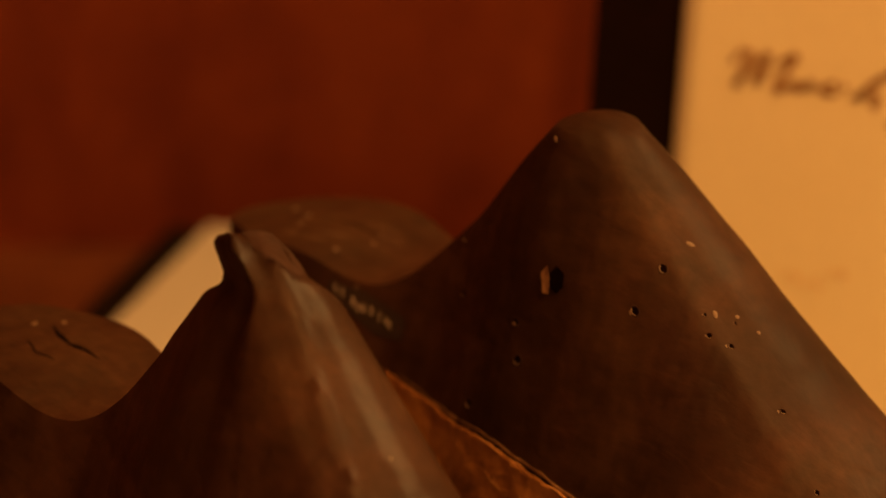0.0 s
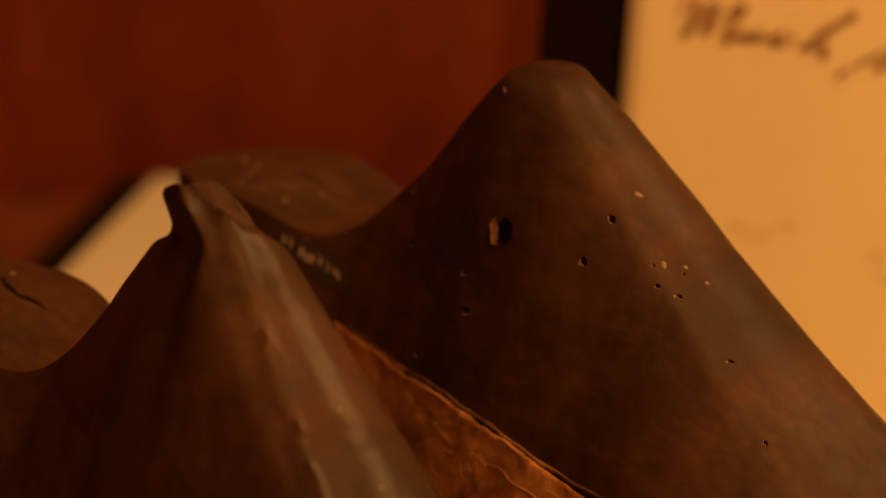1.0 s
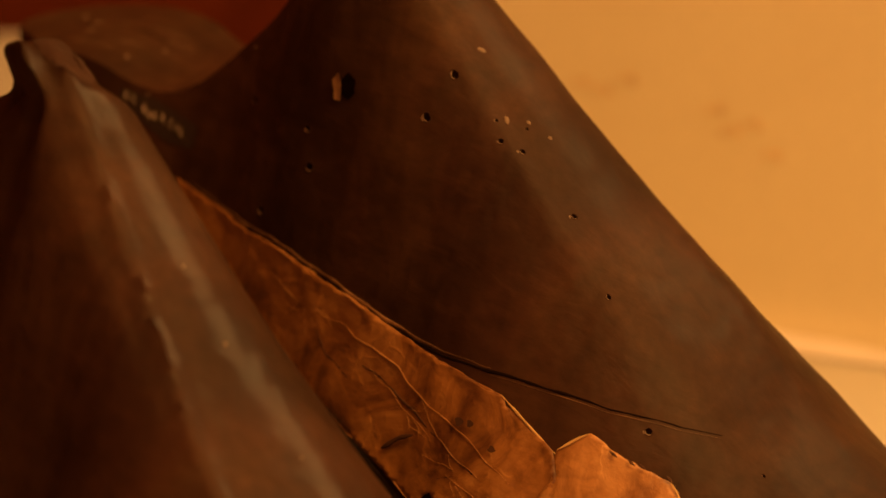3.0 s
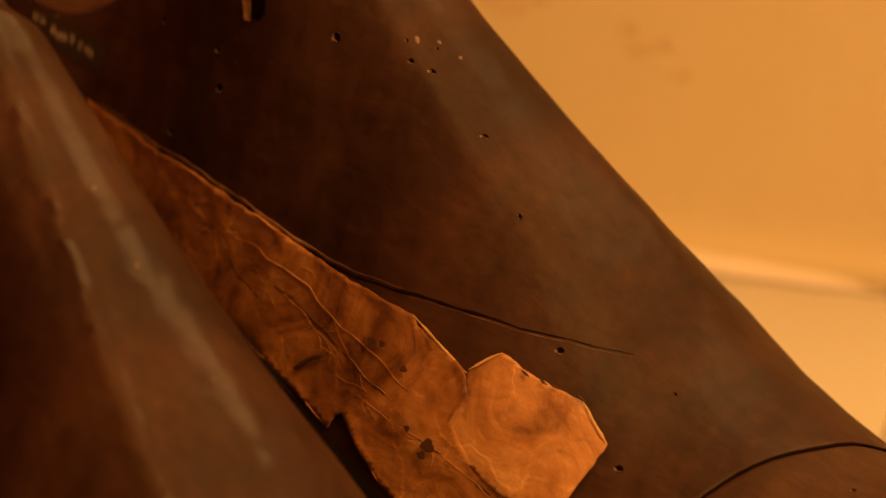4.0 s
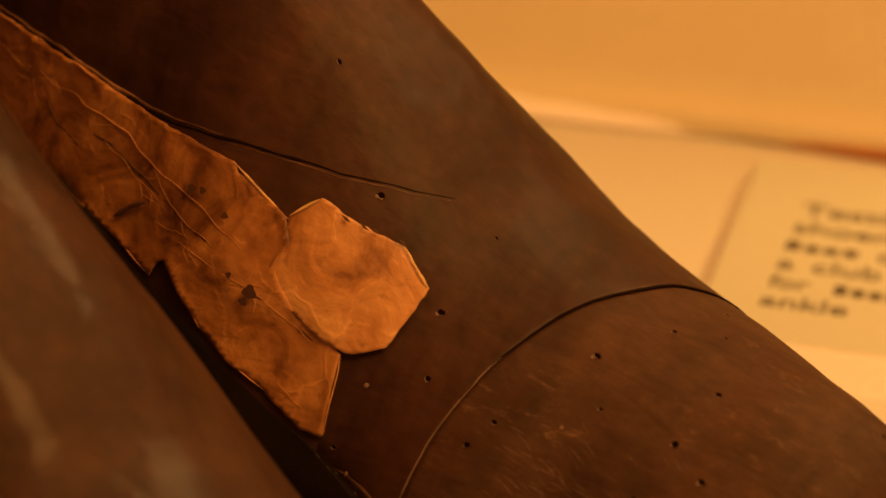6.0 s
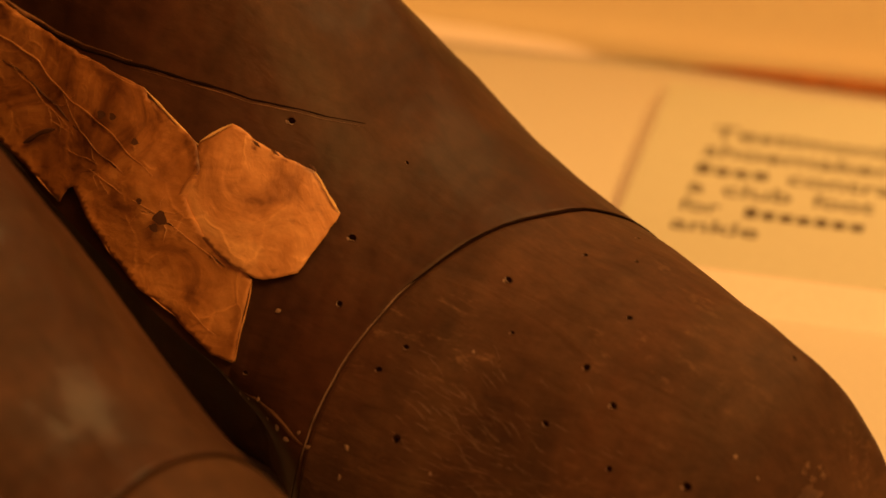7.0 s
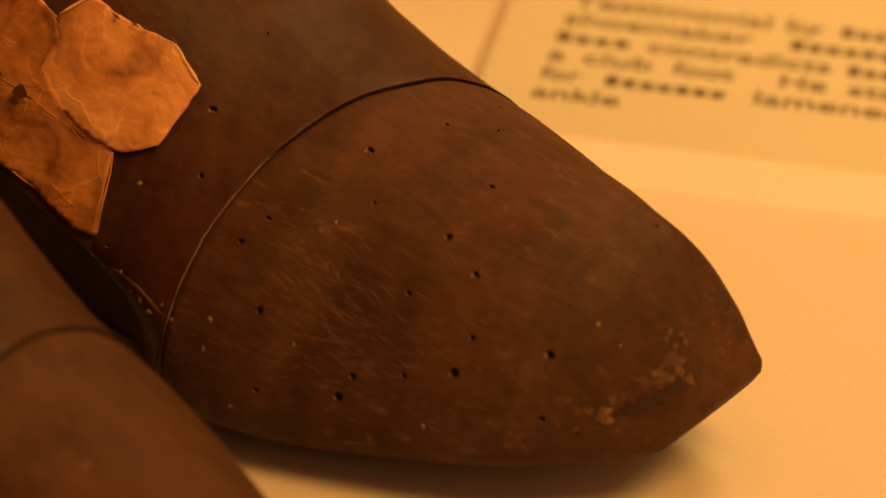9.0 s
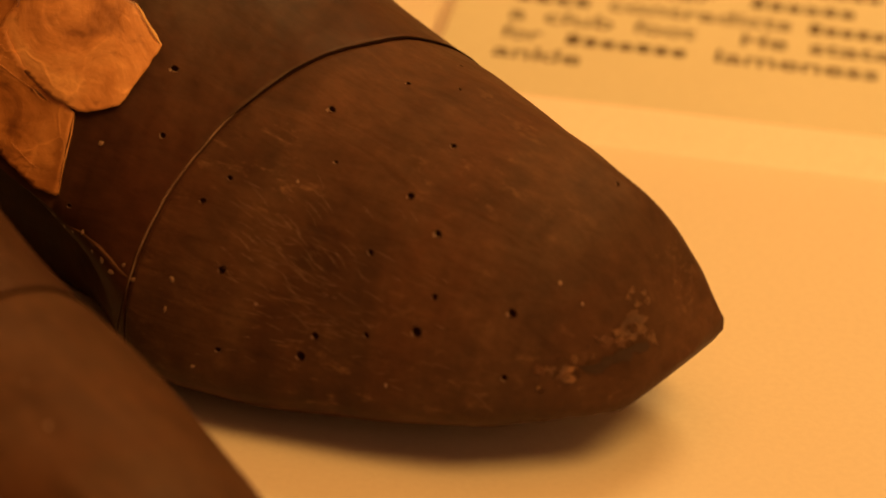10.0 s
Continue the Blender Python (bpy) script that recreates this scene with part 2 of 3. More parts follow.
def last_point(x, side, h, lift=0.0):
    """The point of the side wall (side -1 or 1) at length x and relative height h, lifted off the surface."""
    def at(x, h):
        zb, zt = curve_at(SOLE, x), curve_at(TOP, x)
        c = curve_at(CREST, x)
        g = c + (1 - c) * max(0.0, 1 - max(h, 0)**curve_at(POWER, x))**curve_at(ROUND, x)
        g *= 1 - 0.12 * max(0.0, 1 - h / 0.16)**2
        return Vector((x, curve_at(SWING, x) + side * curve_at(OUTER if side > 0 else INNER, x) * g, zb + (zt - zb) * h))
    p = at(x, h)
    if lift:
        e = 0.002
        n = (at(min(x + e, LENGTH), h) - at(max(x - e, 0), h)).cross(at(x, min(h + 0.03, 1)) - at(x, max(h - 0.03, 0)))
        n = n.normalized() * (-side if n.y * side * -side < 0 else 1)
        if n.y * side < 0:
            n = -n
        p = p + n * lift
    return p


def last_loop(x, inset=0.0):
    loop = []
    zb, zt = curve_at(SOLE, x), curve_at(TOP, x)
    crown = (zt - zb) * 0.035 * min(1.0, max(0.0, (x - 0.08) / 0.02)) * min(1.0, max(0.0, (0.16 - x) / 0.03))
    hs = [1 - (1 - k / ROWS)**1.5 for k in range(ROWS + 1)]
    skew = SKEW * math.exp(-((x - SEAM) / 0.03)**2)
    def slanted(side, h):
        return last_point(min(LENGTH, max(0.010, x + skew * last_point(x, side, h).y)), side, h)
    right = [slanted(1, h) for h in hs]
    left = [slanted(-1, h) for h in hs]
    a, b = right[-1], left[-1]
    mid = [a.lerp(b, k / CROWN) + Vector((0, 0, crown * (1 - (2 * k / CROWN - 1)**2))) for k in range(1, CROWN)]
    base = [left[0].lerp(right[0], k / 4) for k in range(1, 4)]
    loop = right + mid + left[::-1] + base
    c = Vector((x, curve_at(SWING, x), (zb + zt) / 2))
    return [p + (c - p).normalized() * inset for p in loop]


def last_bm(x0, x1, n, seam_at_end):
    """A stretch of the last, closed at both ends, its seam edge rounded off."""
    bm = bmesh.new()
    xs = [x0 + (x1 - x0) * k / n for k in range(n + 1)]
    insets = [0.0] * len(xs)
    if seam_at_end:
        xs[-1:] = [x1 - 0.0007, x1 - 0.0002, x1]
        insets[-1:] = [0.0, 0.00004, 0.00025]
    else:
        xs[:1] = [x0, x0 + 0.0003, x0 + 0.0010]
        insets[:1] = [0.0004, 0.00018, 0.00012]
    loops = [[bm.verts.new(p) for p in last_loop(x, i)] for x, i in zip(xs, insets)]
    m = len(loops[0])
    for a, b in zip(loops, loops[1:]):
        for k in range(m):
            bm.faces.new((a[k], b[k], b[(k + 1) % m], a[(k + 1) % m]))
    bm.faces.new(loops[0])
    bm.faces.new(loops[-1][::-1])
    for v in bm.verts:
        w = noise.noise(v.co * 60) * 0.0006 + noise.noise(v.co * 180) * 0.00015
        v.co += Vector((0, w, w * 0.5))
        v.co.x += (0.0015 + 0.012 * (1 - v.co.z / 0.075)) * max(0.0, min(1.0, (0.05 - v.co.x) / 0.04))
    bmesh.ops.recalc_face_normals(bm, faces=bm.faces[:])
    return bm


# where the wood turns under on the leather side: length, offset across the slant
TURN = [(0.0, 0.032), (0.06, 0.030), (0.10, 0.0175), (0.134, 0.0068), (0.152, -0.0006), (0.166, -0.0056), (0.185, -0.0125), (0.20, -0.018)]


def hollow_side(p):
    """The waist of the last is cut in under the leather strip."""
    if p.y < 0:
        under = curve_at(TURN, max(0.0, min(0.2, p.x))) - (0.6 * p.y + 0.8 * p.z)
        if under > 0:
            p.y += min(1.6 * under, 0.0130 + 0.1 * under) * step(0.05, 0.09, p.x) * (1 - step(0.162, 0.190, p.x))


# the toes spring clear of the mat by this much
SPRING = 0.0037
SIZE = 1 - SPRING / EYE[2]


def tread(p):
    """Heel and ball reach down to the mat under the sprung toe."""
    p.z -= (SPRING / SIZE + 0.0010) * (1 - step(0.160, 0.190, p.x)) * (1 - step(0.002, 0.014, p.z))


def ridge(p, at, slope, high, lumps):
    """A worn ridge along the heel-side corner of the instep, lumpy from handling."""
    drop = curve_at(TOP, max(0.0, min(LENGTH, p.x))) - p.z
    run = step(0.094, 0.104, p.x) * (1 - step(0.140, 0.180, p.x))
    edge = run * math.exp(-((p.y + at + slope * (p.x - 0.111)) / 0.0013)**2) * math.exp(-(max(0.0, drop) / 0.008)**2)
    p.z += edge * (high + lumps * noise.noise(Vector((p.x * 260, p.y * 500, 4))))
    p.y -= edge * lumps * 0.7 * noise.noise(Vector((p.x * 330, 2, p.z * 90)))


def broken_peak(p):
    """The instep peak broken off aslant, its lip hanging over to the heel side."""
    near_top = step(0.078, 0.086, p.x) * (1 - step(0.100, 0.106, p.x))
    if p.y < 0.001:
        lip = step(0.1060, 0.1085, p.z) * near_top
        notch = math.exp(-((p.z - 0.1042) / 0.0022)**2) * near_top
        p.y += 0.0021 * step(0.080, 0.100, p.z) * near_top
        p.x += 0.0015 * notch - 0.0012 * lip
        p.y += (0.0015 * notch - 0.0014 * lip) * (0.8 + 0.6 * noise.noise(p * 330))
    top = step(0.100, 0.108, p.z) * near_top
    p.z -= (0.42 * (p.y + 0.0035) + 0.0008) * top
    p.z += top * (0.0006 * noise.noise(p * 450) + 0.0028 * (1 - step(-0.0070, -0.0030, p.y)))


def shoe_last(tip, turn, flip, label):
    """A last whose toe tip stands over tip, its heel-to-toe line turned by that many degrees; also its surface, to lay things on."""
    ob = new("shoe_last")
    bms = last_bm(0.010, SEAM - 0.00005, 210, True), last_bm(SEAM + 0.00012, LENGTH, 70, False)
    trees = []
    for name, bm, mat, words in zip(("body", "toe_block"), bms, (HANDLED_WOOD if flip else LAST_WOOD, SMOOTH_TOE if flip else TOE_WOOD), ("", "red-brown wooden toe block beyond a curved seam")):
        if not flip:
            for v in bm.verts:
                if v.co.x > 0.236 and v.co.z < 0.012:
                    v.co.z += 0.0011 * max(0.0, noise.noise(Vector((v.co.x * 260, v.co.y * 260, 8)))) * step(0.236, 0.243, v.co.x)
                hollow_side(v.co)
                v.co.x += 0.0055 * (1 - step(0.008, 0.038, v.co.x))
                v.co.z = min(v.co.z, 0.1074 + 0.4 * (v.co.z - 0.1074))
                ridge(v.co, 0.0048, 0.17, 0.0005, 0.0003)
        if flip:
            for v in bm.verts:
                v.co.z += 0.0024 * math.exp(-((v.co.x - 0.097) / 0.014)**2) * (v.co.z / 0.1)**2
                v.co.z -= 0.0010 * math.exp(-((v.co.x - 0.050) / 0.018)**2) * (v.co.z / 0.075)**4
            bmesh.ops.scale(bm, vec=(1, -1, 1), verts=bm.verts[:])
            bmesh.ops.reverse_faces(bm, faces=bm.faces[:])
            for v in bm.verts:
                broken_peak(v.co)
                ridge(v.co, 0.0036, 0.155, 0.0012, 0.0010)
        for v in bm.verts:
            tread(v.co)
        bm.normal_update()
        trees.append(BVHTree.FromBMesh(bm))
        part(name, bm, mat, ob, words, smooth=50)
    ob.matrix_world = Matrix.Translation((0, 0, SPRING)) @ Matrix.Scale(SIZE, 4) @ pose(tip[0], tip[1], 0, 0, 0, turn) @ Matrix.Translation((-LENGTH, 0, 0.0012))
    return tagged(ob, label, "shoe last", "pair of shoe lasts"), trees


SLANT = Vector((0, 0.8, -0.6))


def on_last(trees, x, w, lift=0.0, way=SLANT):
    """The surface point met along way at length x and offset w (millimetres across the way), and its normal."""
    across = Vector((0, -way.z, way.y))
    x -= 0.5 if trees is far_skin else 0.0
    start = Vector((x / 1000, 0, 0)) + across * (w / 1000) - way * 0.3
    best = None
    for tree in trees:
        place, normal, _, far = tree.ray_cast(start, way)
        if place and (best is None or far < best[2]):
            best = (place, normal, far)
    if best is None:
        return None, None
    return best[0] + best[1] * lift, best[1]


# ---- the case ----


def placed(ob, m):
    ob.matrix_world = m
    return ob


floor = part("floor", box_bm(-0.78, 0.88, -0.58, 0.892, -0.05, -0.014), CASE_WOOD)
tagged(placed(floor, Matrix.Identity(4)), "dark red-brown wooden floor of the display case", "floor", kind="structure")
# Side panels and top are unseen; the cream ones are added to bounce light.
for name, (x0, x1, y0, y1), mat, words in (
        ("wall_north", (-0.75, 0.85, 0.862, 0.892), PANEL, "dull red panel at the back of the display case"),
        ("wall_west", (-0.78, -0.75, -0.55, 0.892), PANEL, "unseen dull red side panel added to close the case"),
        ("wall_east", (0.85, 0.88, -0.55, 0.892), BOUNCE_WHITE, "unseen cream side panel added to bounce light")):
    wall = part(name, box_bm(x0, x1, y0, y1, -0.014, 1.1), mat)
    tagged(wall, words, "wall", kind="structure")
lid = part("ceiling", box_bm(-0.78, 0.88, -0.58, 0.892, 1.1, 1.13), BOUNCE_WHITE)
tagged(lid, "unseen cream top added to bounce light down", "ceiling", kind="structure")

# base mat, its left edge behind the lasts
mat = part("base_mat", box_bm(0, 0.75, -0.75, 0.053, -0.014, 0.0, 0.0012), MAT_WHITE)
tagged(placed(mat, pose(-0.0657, 0.7895, 0, 0, 0, -17)), "cream-white base mat under the lasts and label board", "mat")
# Dark strip stands in for the shadow on the floor beside the mat.
part("edge_shadow", box_bm(-0.0085, -0.0001, -0.75, 0.053, -0.014, -0.0012, 0.0004), CRACK, mat, "dark strip in place of the shadow beside the mat")

# thick label board; its words in millimetres from the left margin: line, start, width, text (None: a plain bar)
LABEL = pose(0.1146, 0.5866, 0.00002, 0, 0, -20)
label_board = new("label_board")
label_board.matrix_world = LABEL
tagged(label_board, "thick cream label board with black printed text on the mat", "label board")
THICK = 0.005


def wedge_bm(profile, x0, x1):
    """A bar with the given (y, z) profile between two lengths."""
    bm = bmesh.new()
    ends = [[bm.verts.new((x, y, z)) for y, z in profile] for x in (x0, x1)]
    bm.faces.new(ends[0])
    bm.faces.new(ends[1][::-1])
    for k in range(len(profile)):
        j = (k + 1) % len(profile)
        bm.faces.new((ends[0][k], ends[1][k], ends[1][j], ends[0][j]))
    bmesh.ops.recalc_face_normals(bm, faces=bm.faces[:])
    return bm


part("face_board", box_bm(0, 0.21, 0.0003, 0.066, 0.0, THICK, 0.0003, 2), CARD_PAPER, label_board)
side_edge = wedge_bm([(0.0, THICK - 0.0001), (0.0, 0.0002), (0.0038, 0.0)], 0.0006, 0.066)
part("cut_edge", side_edge, CORE_WHITE, label_board, "bevelled white cut edge").matrix_basis = pose(0.0004, 0, 0, 0, 0, 90)
part("cut_edge", wedge_bm([(0.0004, THICK - 0.0001), (0.0004, 0.0002), (-0.0052, 0.0)], 0, 0.21), CORE_WHITE, label_board, "bevelled white cut edge")
WORDS = [(0, 0, 34, "Testimonial"), (0, 36.8, 6, "by"), (0, 46, 14, None), (1, 0, 32, "shoemaker"), (1, 38.4, 18, None),
         (2, 0, 13, None), (2, 15.5, 30.5, "contradicts"), (2, 49, 16, None), (3, 0, 2.8, "a"), (3, 5.9, 11.4, "club"),
         (3, 20.8, 10.3, "foot"), (3, 38.7, 7.6, "He"), (3, 50, 14, "state"), (4, 0, 6.7, "for"), (4, 10.8, 20.5, None),
         (4, 35.5, 26.7, "lameness"), (5, 0, 14.4, "ankle")]
letters = []
for line, start, width, word in WORDS:
    if word:
        font = bpy.data.curves.new("word", "FONT")
        font.body, font.size, font.offset, font.extrude = word, 0.0064, 0.00006, 0.00004
        tmp = new("word", font)
        bpy.context.view_layer.update()
        me = bpy.data.meshes.new_from_object(tmp.evaluated_get(bpy.context.evaluated_depsgraph_get()))
        bpy.data.objects.remove(tmp)
        xs = [v.co.x for v in me.vertices]
        me.transform(Matrix.Diagonal((width / 1000 / (max(xs) - min(xs)), 1, 1, 1)) @ Matrix.Translation((-min(xs), 0, 0)))
        whole = bmesh.new()
        whole.from_mesh(me)
        left = set(whole.verts)
        while left:
            stack = [left.pop()]
            island = set(stack)
            while stack:
                for e in stack.pop().link_edges:
                    for v in e.verts:
                        if v in left:
                            left.discard(v)
                            island.add(v)
                            stack.append(v)
            one = bmesh.new()
            at = {v: one.verts.new(v.co) for v in whole.verts if v in island}
            for f in whole.faces:
                if f.verts[0] in island:
                    one.faces.new([at[v] for v in f.verts])
            letters.append((part("printed_letter", one, PRINT, label_board, smooth=0), line, start))
        whole.free()
        bpy.data.meshes.remove(me)
    else:
        count = max(2, round(width / 2.9))
        for k in range(count):
            tall = 0.0036 if k == 0 else (0.0027, 0.0026, 0.0029)[(k * 7 + line) % 3]
            bar = box_bm(0, width / 1000 / count * 0.74, 0.0001, tall, -0.00003, 0.00004)
            letters.append((part("printed_bar", bar, PRINT, label_board, smooth=0), line, start + width * k / count))
for ob, line, start in letters:
    ob.matrix_basis = Matrix.Translation((0.0093 + 0.00027 * (4 - line) + start / 1000, 0.0465 - 0.0069 * line, THICK + 0.00006))

# letter standing behind, handwritten in faded brown ink
LETTER = pose(0.1056, 0.6800, 0.0003, 0, 0, -19.4) @ pose(0, 0, 0, -12, 0, 0)
letter = new("letter")
letter.matrix_world = LETTER
tagged(letter, "aged handwritten letter standing upright behind the label board", "letter")
LEFT = -0.0722
bm = bmesh.new()
cols, rows_n = 46, 32
grid = [[bm.verts.new((LEFT + 0.172 * i / cols, -0.0006 + 0.00018 * noise.noise(Vector((i * 0.13, j * 0.11, 3)))
                       - 0.003 * max(0, 1 - j / 2.0)**2, 0.122 * j / rows_n)) for i in range(cols + 1)] for j in range(rows_n + 1)]
for j in range(rows_n):
    for i in range(cols):
        bm.faces.new((grid[j][i], grid[j][i + 1], grid[j + 1][i + 1], grid[j + 1][i]))
sheet = part("sheet", bm, LETTER_PAPER, letter)
sheet.modifiers.new("thickness", "SOLIDIFY").thickness = 0.0004


def tapered_bm(profile, x0, x1, size, n=40):
    """A bar along x whose (y, z) profile grows and shrinks by size(share of the length)."""
    bm = bmesh.new()
    rings = []
    for k in range(n + 1):
        g = max(0.02, size(k / n)) * (1 + 0.08 * noise.noise(Vector((k * 0.4, 0, 7))))
        rings.append([bm.verts.new((x0 + (x1 - x0) * k / n, -0.0008 + (y + 0.0008) * g, z * g)) for y, z in profile])
    for a, b in zip(rings, rings[1:]):
        for q in range(len(profile)):
            j = (q + 1) % len(profile)
            bm.faces.new((a[q], b[q], b[j], a[j]))
    bm.faces.new(rings[0][::-1])
    bm.faces.new(rings[-1])
    bmesh.ops.recalc_face_normals(bm, faces=bm.faces[:])
    return bm


FOOT = [(-0.0008, 0.0034), (-0.0008, -0.0004), (-0.0050, -0.0008), (-0.0046, 0.0004), (-0.0026, 0.0020)]
SHADE_BAR = [(-0.0030, 0.0010), (-0.0030, -0.0006), (-0.0056, -0.0010), (-0.0055, 0.0001), (-0.0045, 0.0009)]
part("bottom_fold", tapered_bm(FOOT, LEFT, LEFT + 0.150, lambda t: 1 - step(0.45, 0.98, t)), CORE_WHITE, letter, "turned-up pale bottom edge")
# Brown wedge coloured as the shade in the gap under the lifted foot.
part("foot_gap_shade", tapered_bm(SHADE_BAR, LEFT + 0.078, LEFT + 0.171, lambda t: 0.05 + 0.95 * step(0.0, 0.75, t)), GAP_SHADE, letter, "red-brown bar in place of the shade under the letter")


def ink_stroke(points, width, mat, name="ink_stroke"):
    """A pen stroke on the sheet: points in mm from the sheet's left, up from the board."""
    bm = bmesh.new()
    pts = [Vector((p[0] / 1000, 0, p[1] / 1000)) for p in points]
    dense = []
    for k in range(len(pts) - 1):
        p0, p1, p2, p3 = pts[max(k - 1, 0)], pts[k], pts[k + 1], pts[min(k + 2, len(pts) - 1)]
        for n in range(6):
            t = n / 6
            dense.append(0.5 * ((2 * p1) + (p2 - p0) * t + (2 * p0 - 5 * p1 + 4 * p2 - p3) * t * t + (3 * p1 - p0 - 3 * p2 + p3) * t**3))
    dense.append(pts[-1])
    left, right = [], []
    for k, p in enumerate(dense):
        d = (dense[min(k + 1, len(dense) - 1)] - dense[max(k - 1, 0)]).normalized()
        w = width * (0.55 + 0.75 * max(0.0, -d.z) + 0.25 * math.sin(k * 0.9)) * (0.4 if k in (0, len(dense) - 1) else 1)
        n = Vector((-d.z, 0, d.x)) * w / 2
        left.append(bm.verts.new(p + n + Vector((0, -0.00095, 0))))
        right.append(bm.verts.new(p - n + Vector((0, -0.00095, 0))))
    for k in range(len(dense) - 1):
        bm.faces.new((left[k], left[k + 1], right[k + 1], right[k]))
    bmesh.ops.recalc_face_normals(bm, faces=bm.faces[:])
    return part(name, bm, mat, letter, smooth=0)


PEN = [
    [(0.2, 4.4), (1.0, 6.2), (2.8, 6.9), (3.4, 5.6), (2.4, 2.8), (1.0, 0.2)],
    [(1.0, 0.2), (4.2, 4.3), (6.8, 7.2)],
    [(6.8, 7.2), (5.8, 4.0), (4.6, 0.9)],
    [(4.6, 0.9), (8.4, 5.0), (12.0, 7.4)],
    [(12.0, 7.4), (10.2, 3.8), (8.8, 0.7), (9.8, 0.4), (11.0, 1.4)],
    [(11.0, 1.1), (12.8, 2.5), (11.9, 0.9), (13.6, 1.3), (15.0, 2.7), (14.5, 1.2), (16.3, 1.9)],
    [(19.8, 2.8), (18.0, 2.3), (17.6, 0.7), (19.8, 1.1), (21.6, 2.9)],
    [(22.4, 0.0), (27.7, 4.5), (32.1, 7.8), (30.4, 6.4), (26.0, 3.1), (23.3, 0.3)],
    [(23.3, 0.3), (26.0, 1.5), (27.3, 0.9), (26.4, -0.9)],
    [(29.5, -4.0), (33.0, -1.4), (38.3, 1.7), (40.0, 1.5), (36.5, -2.0)],
]
for stroke in PEN:
    ink_stroke([(LEFT * 1000 + 9.4 + x, 75.8 + z) for x, z in stroke], 0.0013, INK)
for x, z in ((22, 42), (26, 41), (30.5, 43.5), (47, 40), (50, 36.5), (54, 38), (58, 33)):
    ink_stroke([(LEFT * 1000 + x, z), (LEFT * 1000 + x + 1.6, z + 1.5), (LEFT * 1000 + x + 3.4, z + 0.2)], 0.0012, FADED_INK, "faded_stroke")
mount = part("letter_mount", box_bm(LEFT - 0.0172, 0.1025, 0.0012, 0.007, 0.0, 0.126, 0.0005), BLACK_MOUNT)
tagged(placed(mount, LETTER), "black mount board behind the standing letter", "mount")

# ---- the lasts ----
far_last, far_skin = shoe_last((0.1356, 0.4891), -44.7, False, "dark wooden shoe last with brown leather scraps on its side")
near_last, near_skin = shoe_last((0.062, 0.4099), -57.04, True, "dark brown wooden shoe last with a chipped instep peak")


def inside(p, poly):
    hit = False
    for (ax, ay), (bx, by) in zip(poly, poly[1:] + poly[:1]):
        if (ay > p[1]) != (by > p[1]) and p[0] < (bx - ax) * (p[1] - ay) / (by - ay) + ax:
            hit = not hit
    return hit


def ragged(poly, step, amount, seed):
    """The outline with torn, uneven edges."""
    out = []
    for (ax, ay), (bx, by) in zip(poly, poly[1:] + poly[:1]):
        n = max(1, int(math.hypot(bx - ax, by - ay) / step))
        for k in range(n):
            x, y = ax + (bx - ax) * k / n, ay + (by - ay) * k / n
            j = 0 if k == 0 else amount
            out.append((x + j * noise.noise(Vector((x * 0.9, y * 0.9, seed))), y + j * noise.noise(Vector((x * 0.9, y * 0.9, seed + 9)))))
    return out


def nearest_on(p, poly):
    best = None
    for (ax, ay), (bx, by) in zip(poly, poly[1:] + poly[:1]):
        dx, dy = bx - ax, by - ay
        t = max(0, min(1, ((p[0] - ax) * dx + (p[1] - ay) * dy) / (dx * dx + dy * dy + 1e-12)))
        q = (ax + t * dx, ay + t * dy)
        d = math.hypot(q[0] - p[0], q[1] - p[1])
        if best is None or d < best[0]:
            best = (d, q)
    return best


def patch_bm(skin, poly, step, lift, wrinkle, curl, seed, rise=0.0, way=SLANT):
    """A thin scrap lying on the last inside the outline, wrinkled, its rim curled up a little."""
    bm = bmesh.new()
    x0, x1 = min(p[0] for p in poly), max(p[0] for p in poly)
    y0, y1 = min(p[1] for p in poly), max(p[1] for p in poly)
    nx, ny = int((x1 - x0) / step) + 2, int((y1 - y0) / step) + 2
    keep = {(i, j) for i in range(nx) for j in range(ny) if inside((x0 + (i + 0.5) * step, y0 + (j + 0.5) * step), poly)}
    verts = {}
    def corner(i, j):
        if (i, j) not in verts:
            p = (x0 + i * step, y0 + j * step)
            d, q = nearest_on(p, poly)
            cells = sum((i - a, j - b) in keep for a in (0, 1) for b in (0, 1))
            if cells < 4:
                p, d = q, 0
            v = Vector((p[0] * 0.12, p[1] * 0.12, seed))
            up = lift + wrinkle * (noise.noise(v) + 0.5 * abs(noise.noise(v * 3.1)) + 0.25 * noise.noise(v * 9))
            up += rise * (p[0] - x0) / (x1 - x0)
            up += curl * max(0, 1 - d / 2.5)**2 * (0.5 + noise.noise(v * 1.7))
            place, _ = on_last(skin, p[0], p[1], max(0.00012, up), way)
            verts[i, j] = bm.verts.new(place) if place else None
        return verts[i, j]
    for i, j in sorted(keep):
        f = [corner(i, j), corner(i + 1, j), corner(i + 1, j + 1), corner(i, j + 1)]
        if None not in f:
            bm.faces.new(f)
    bmesh.ops.recalc_face_normals(bm, faces=bm.faces[:])
    if bm.faces and sum((f.normal.dot(way) for f in bm.faces)) > 0:
        bmesh.ops.reverse_faces(bm, faces=bm.faces[:])
    return bm


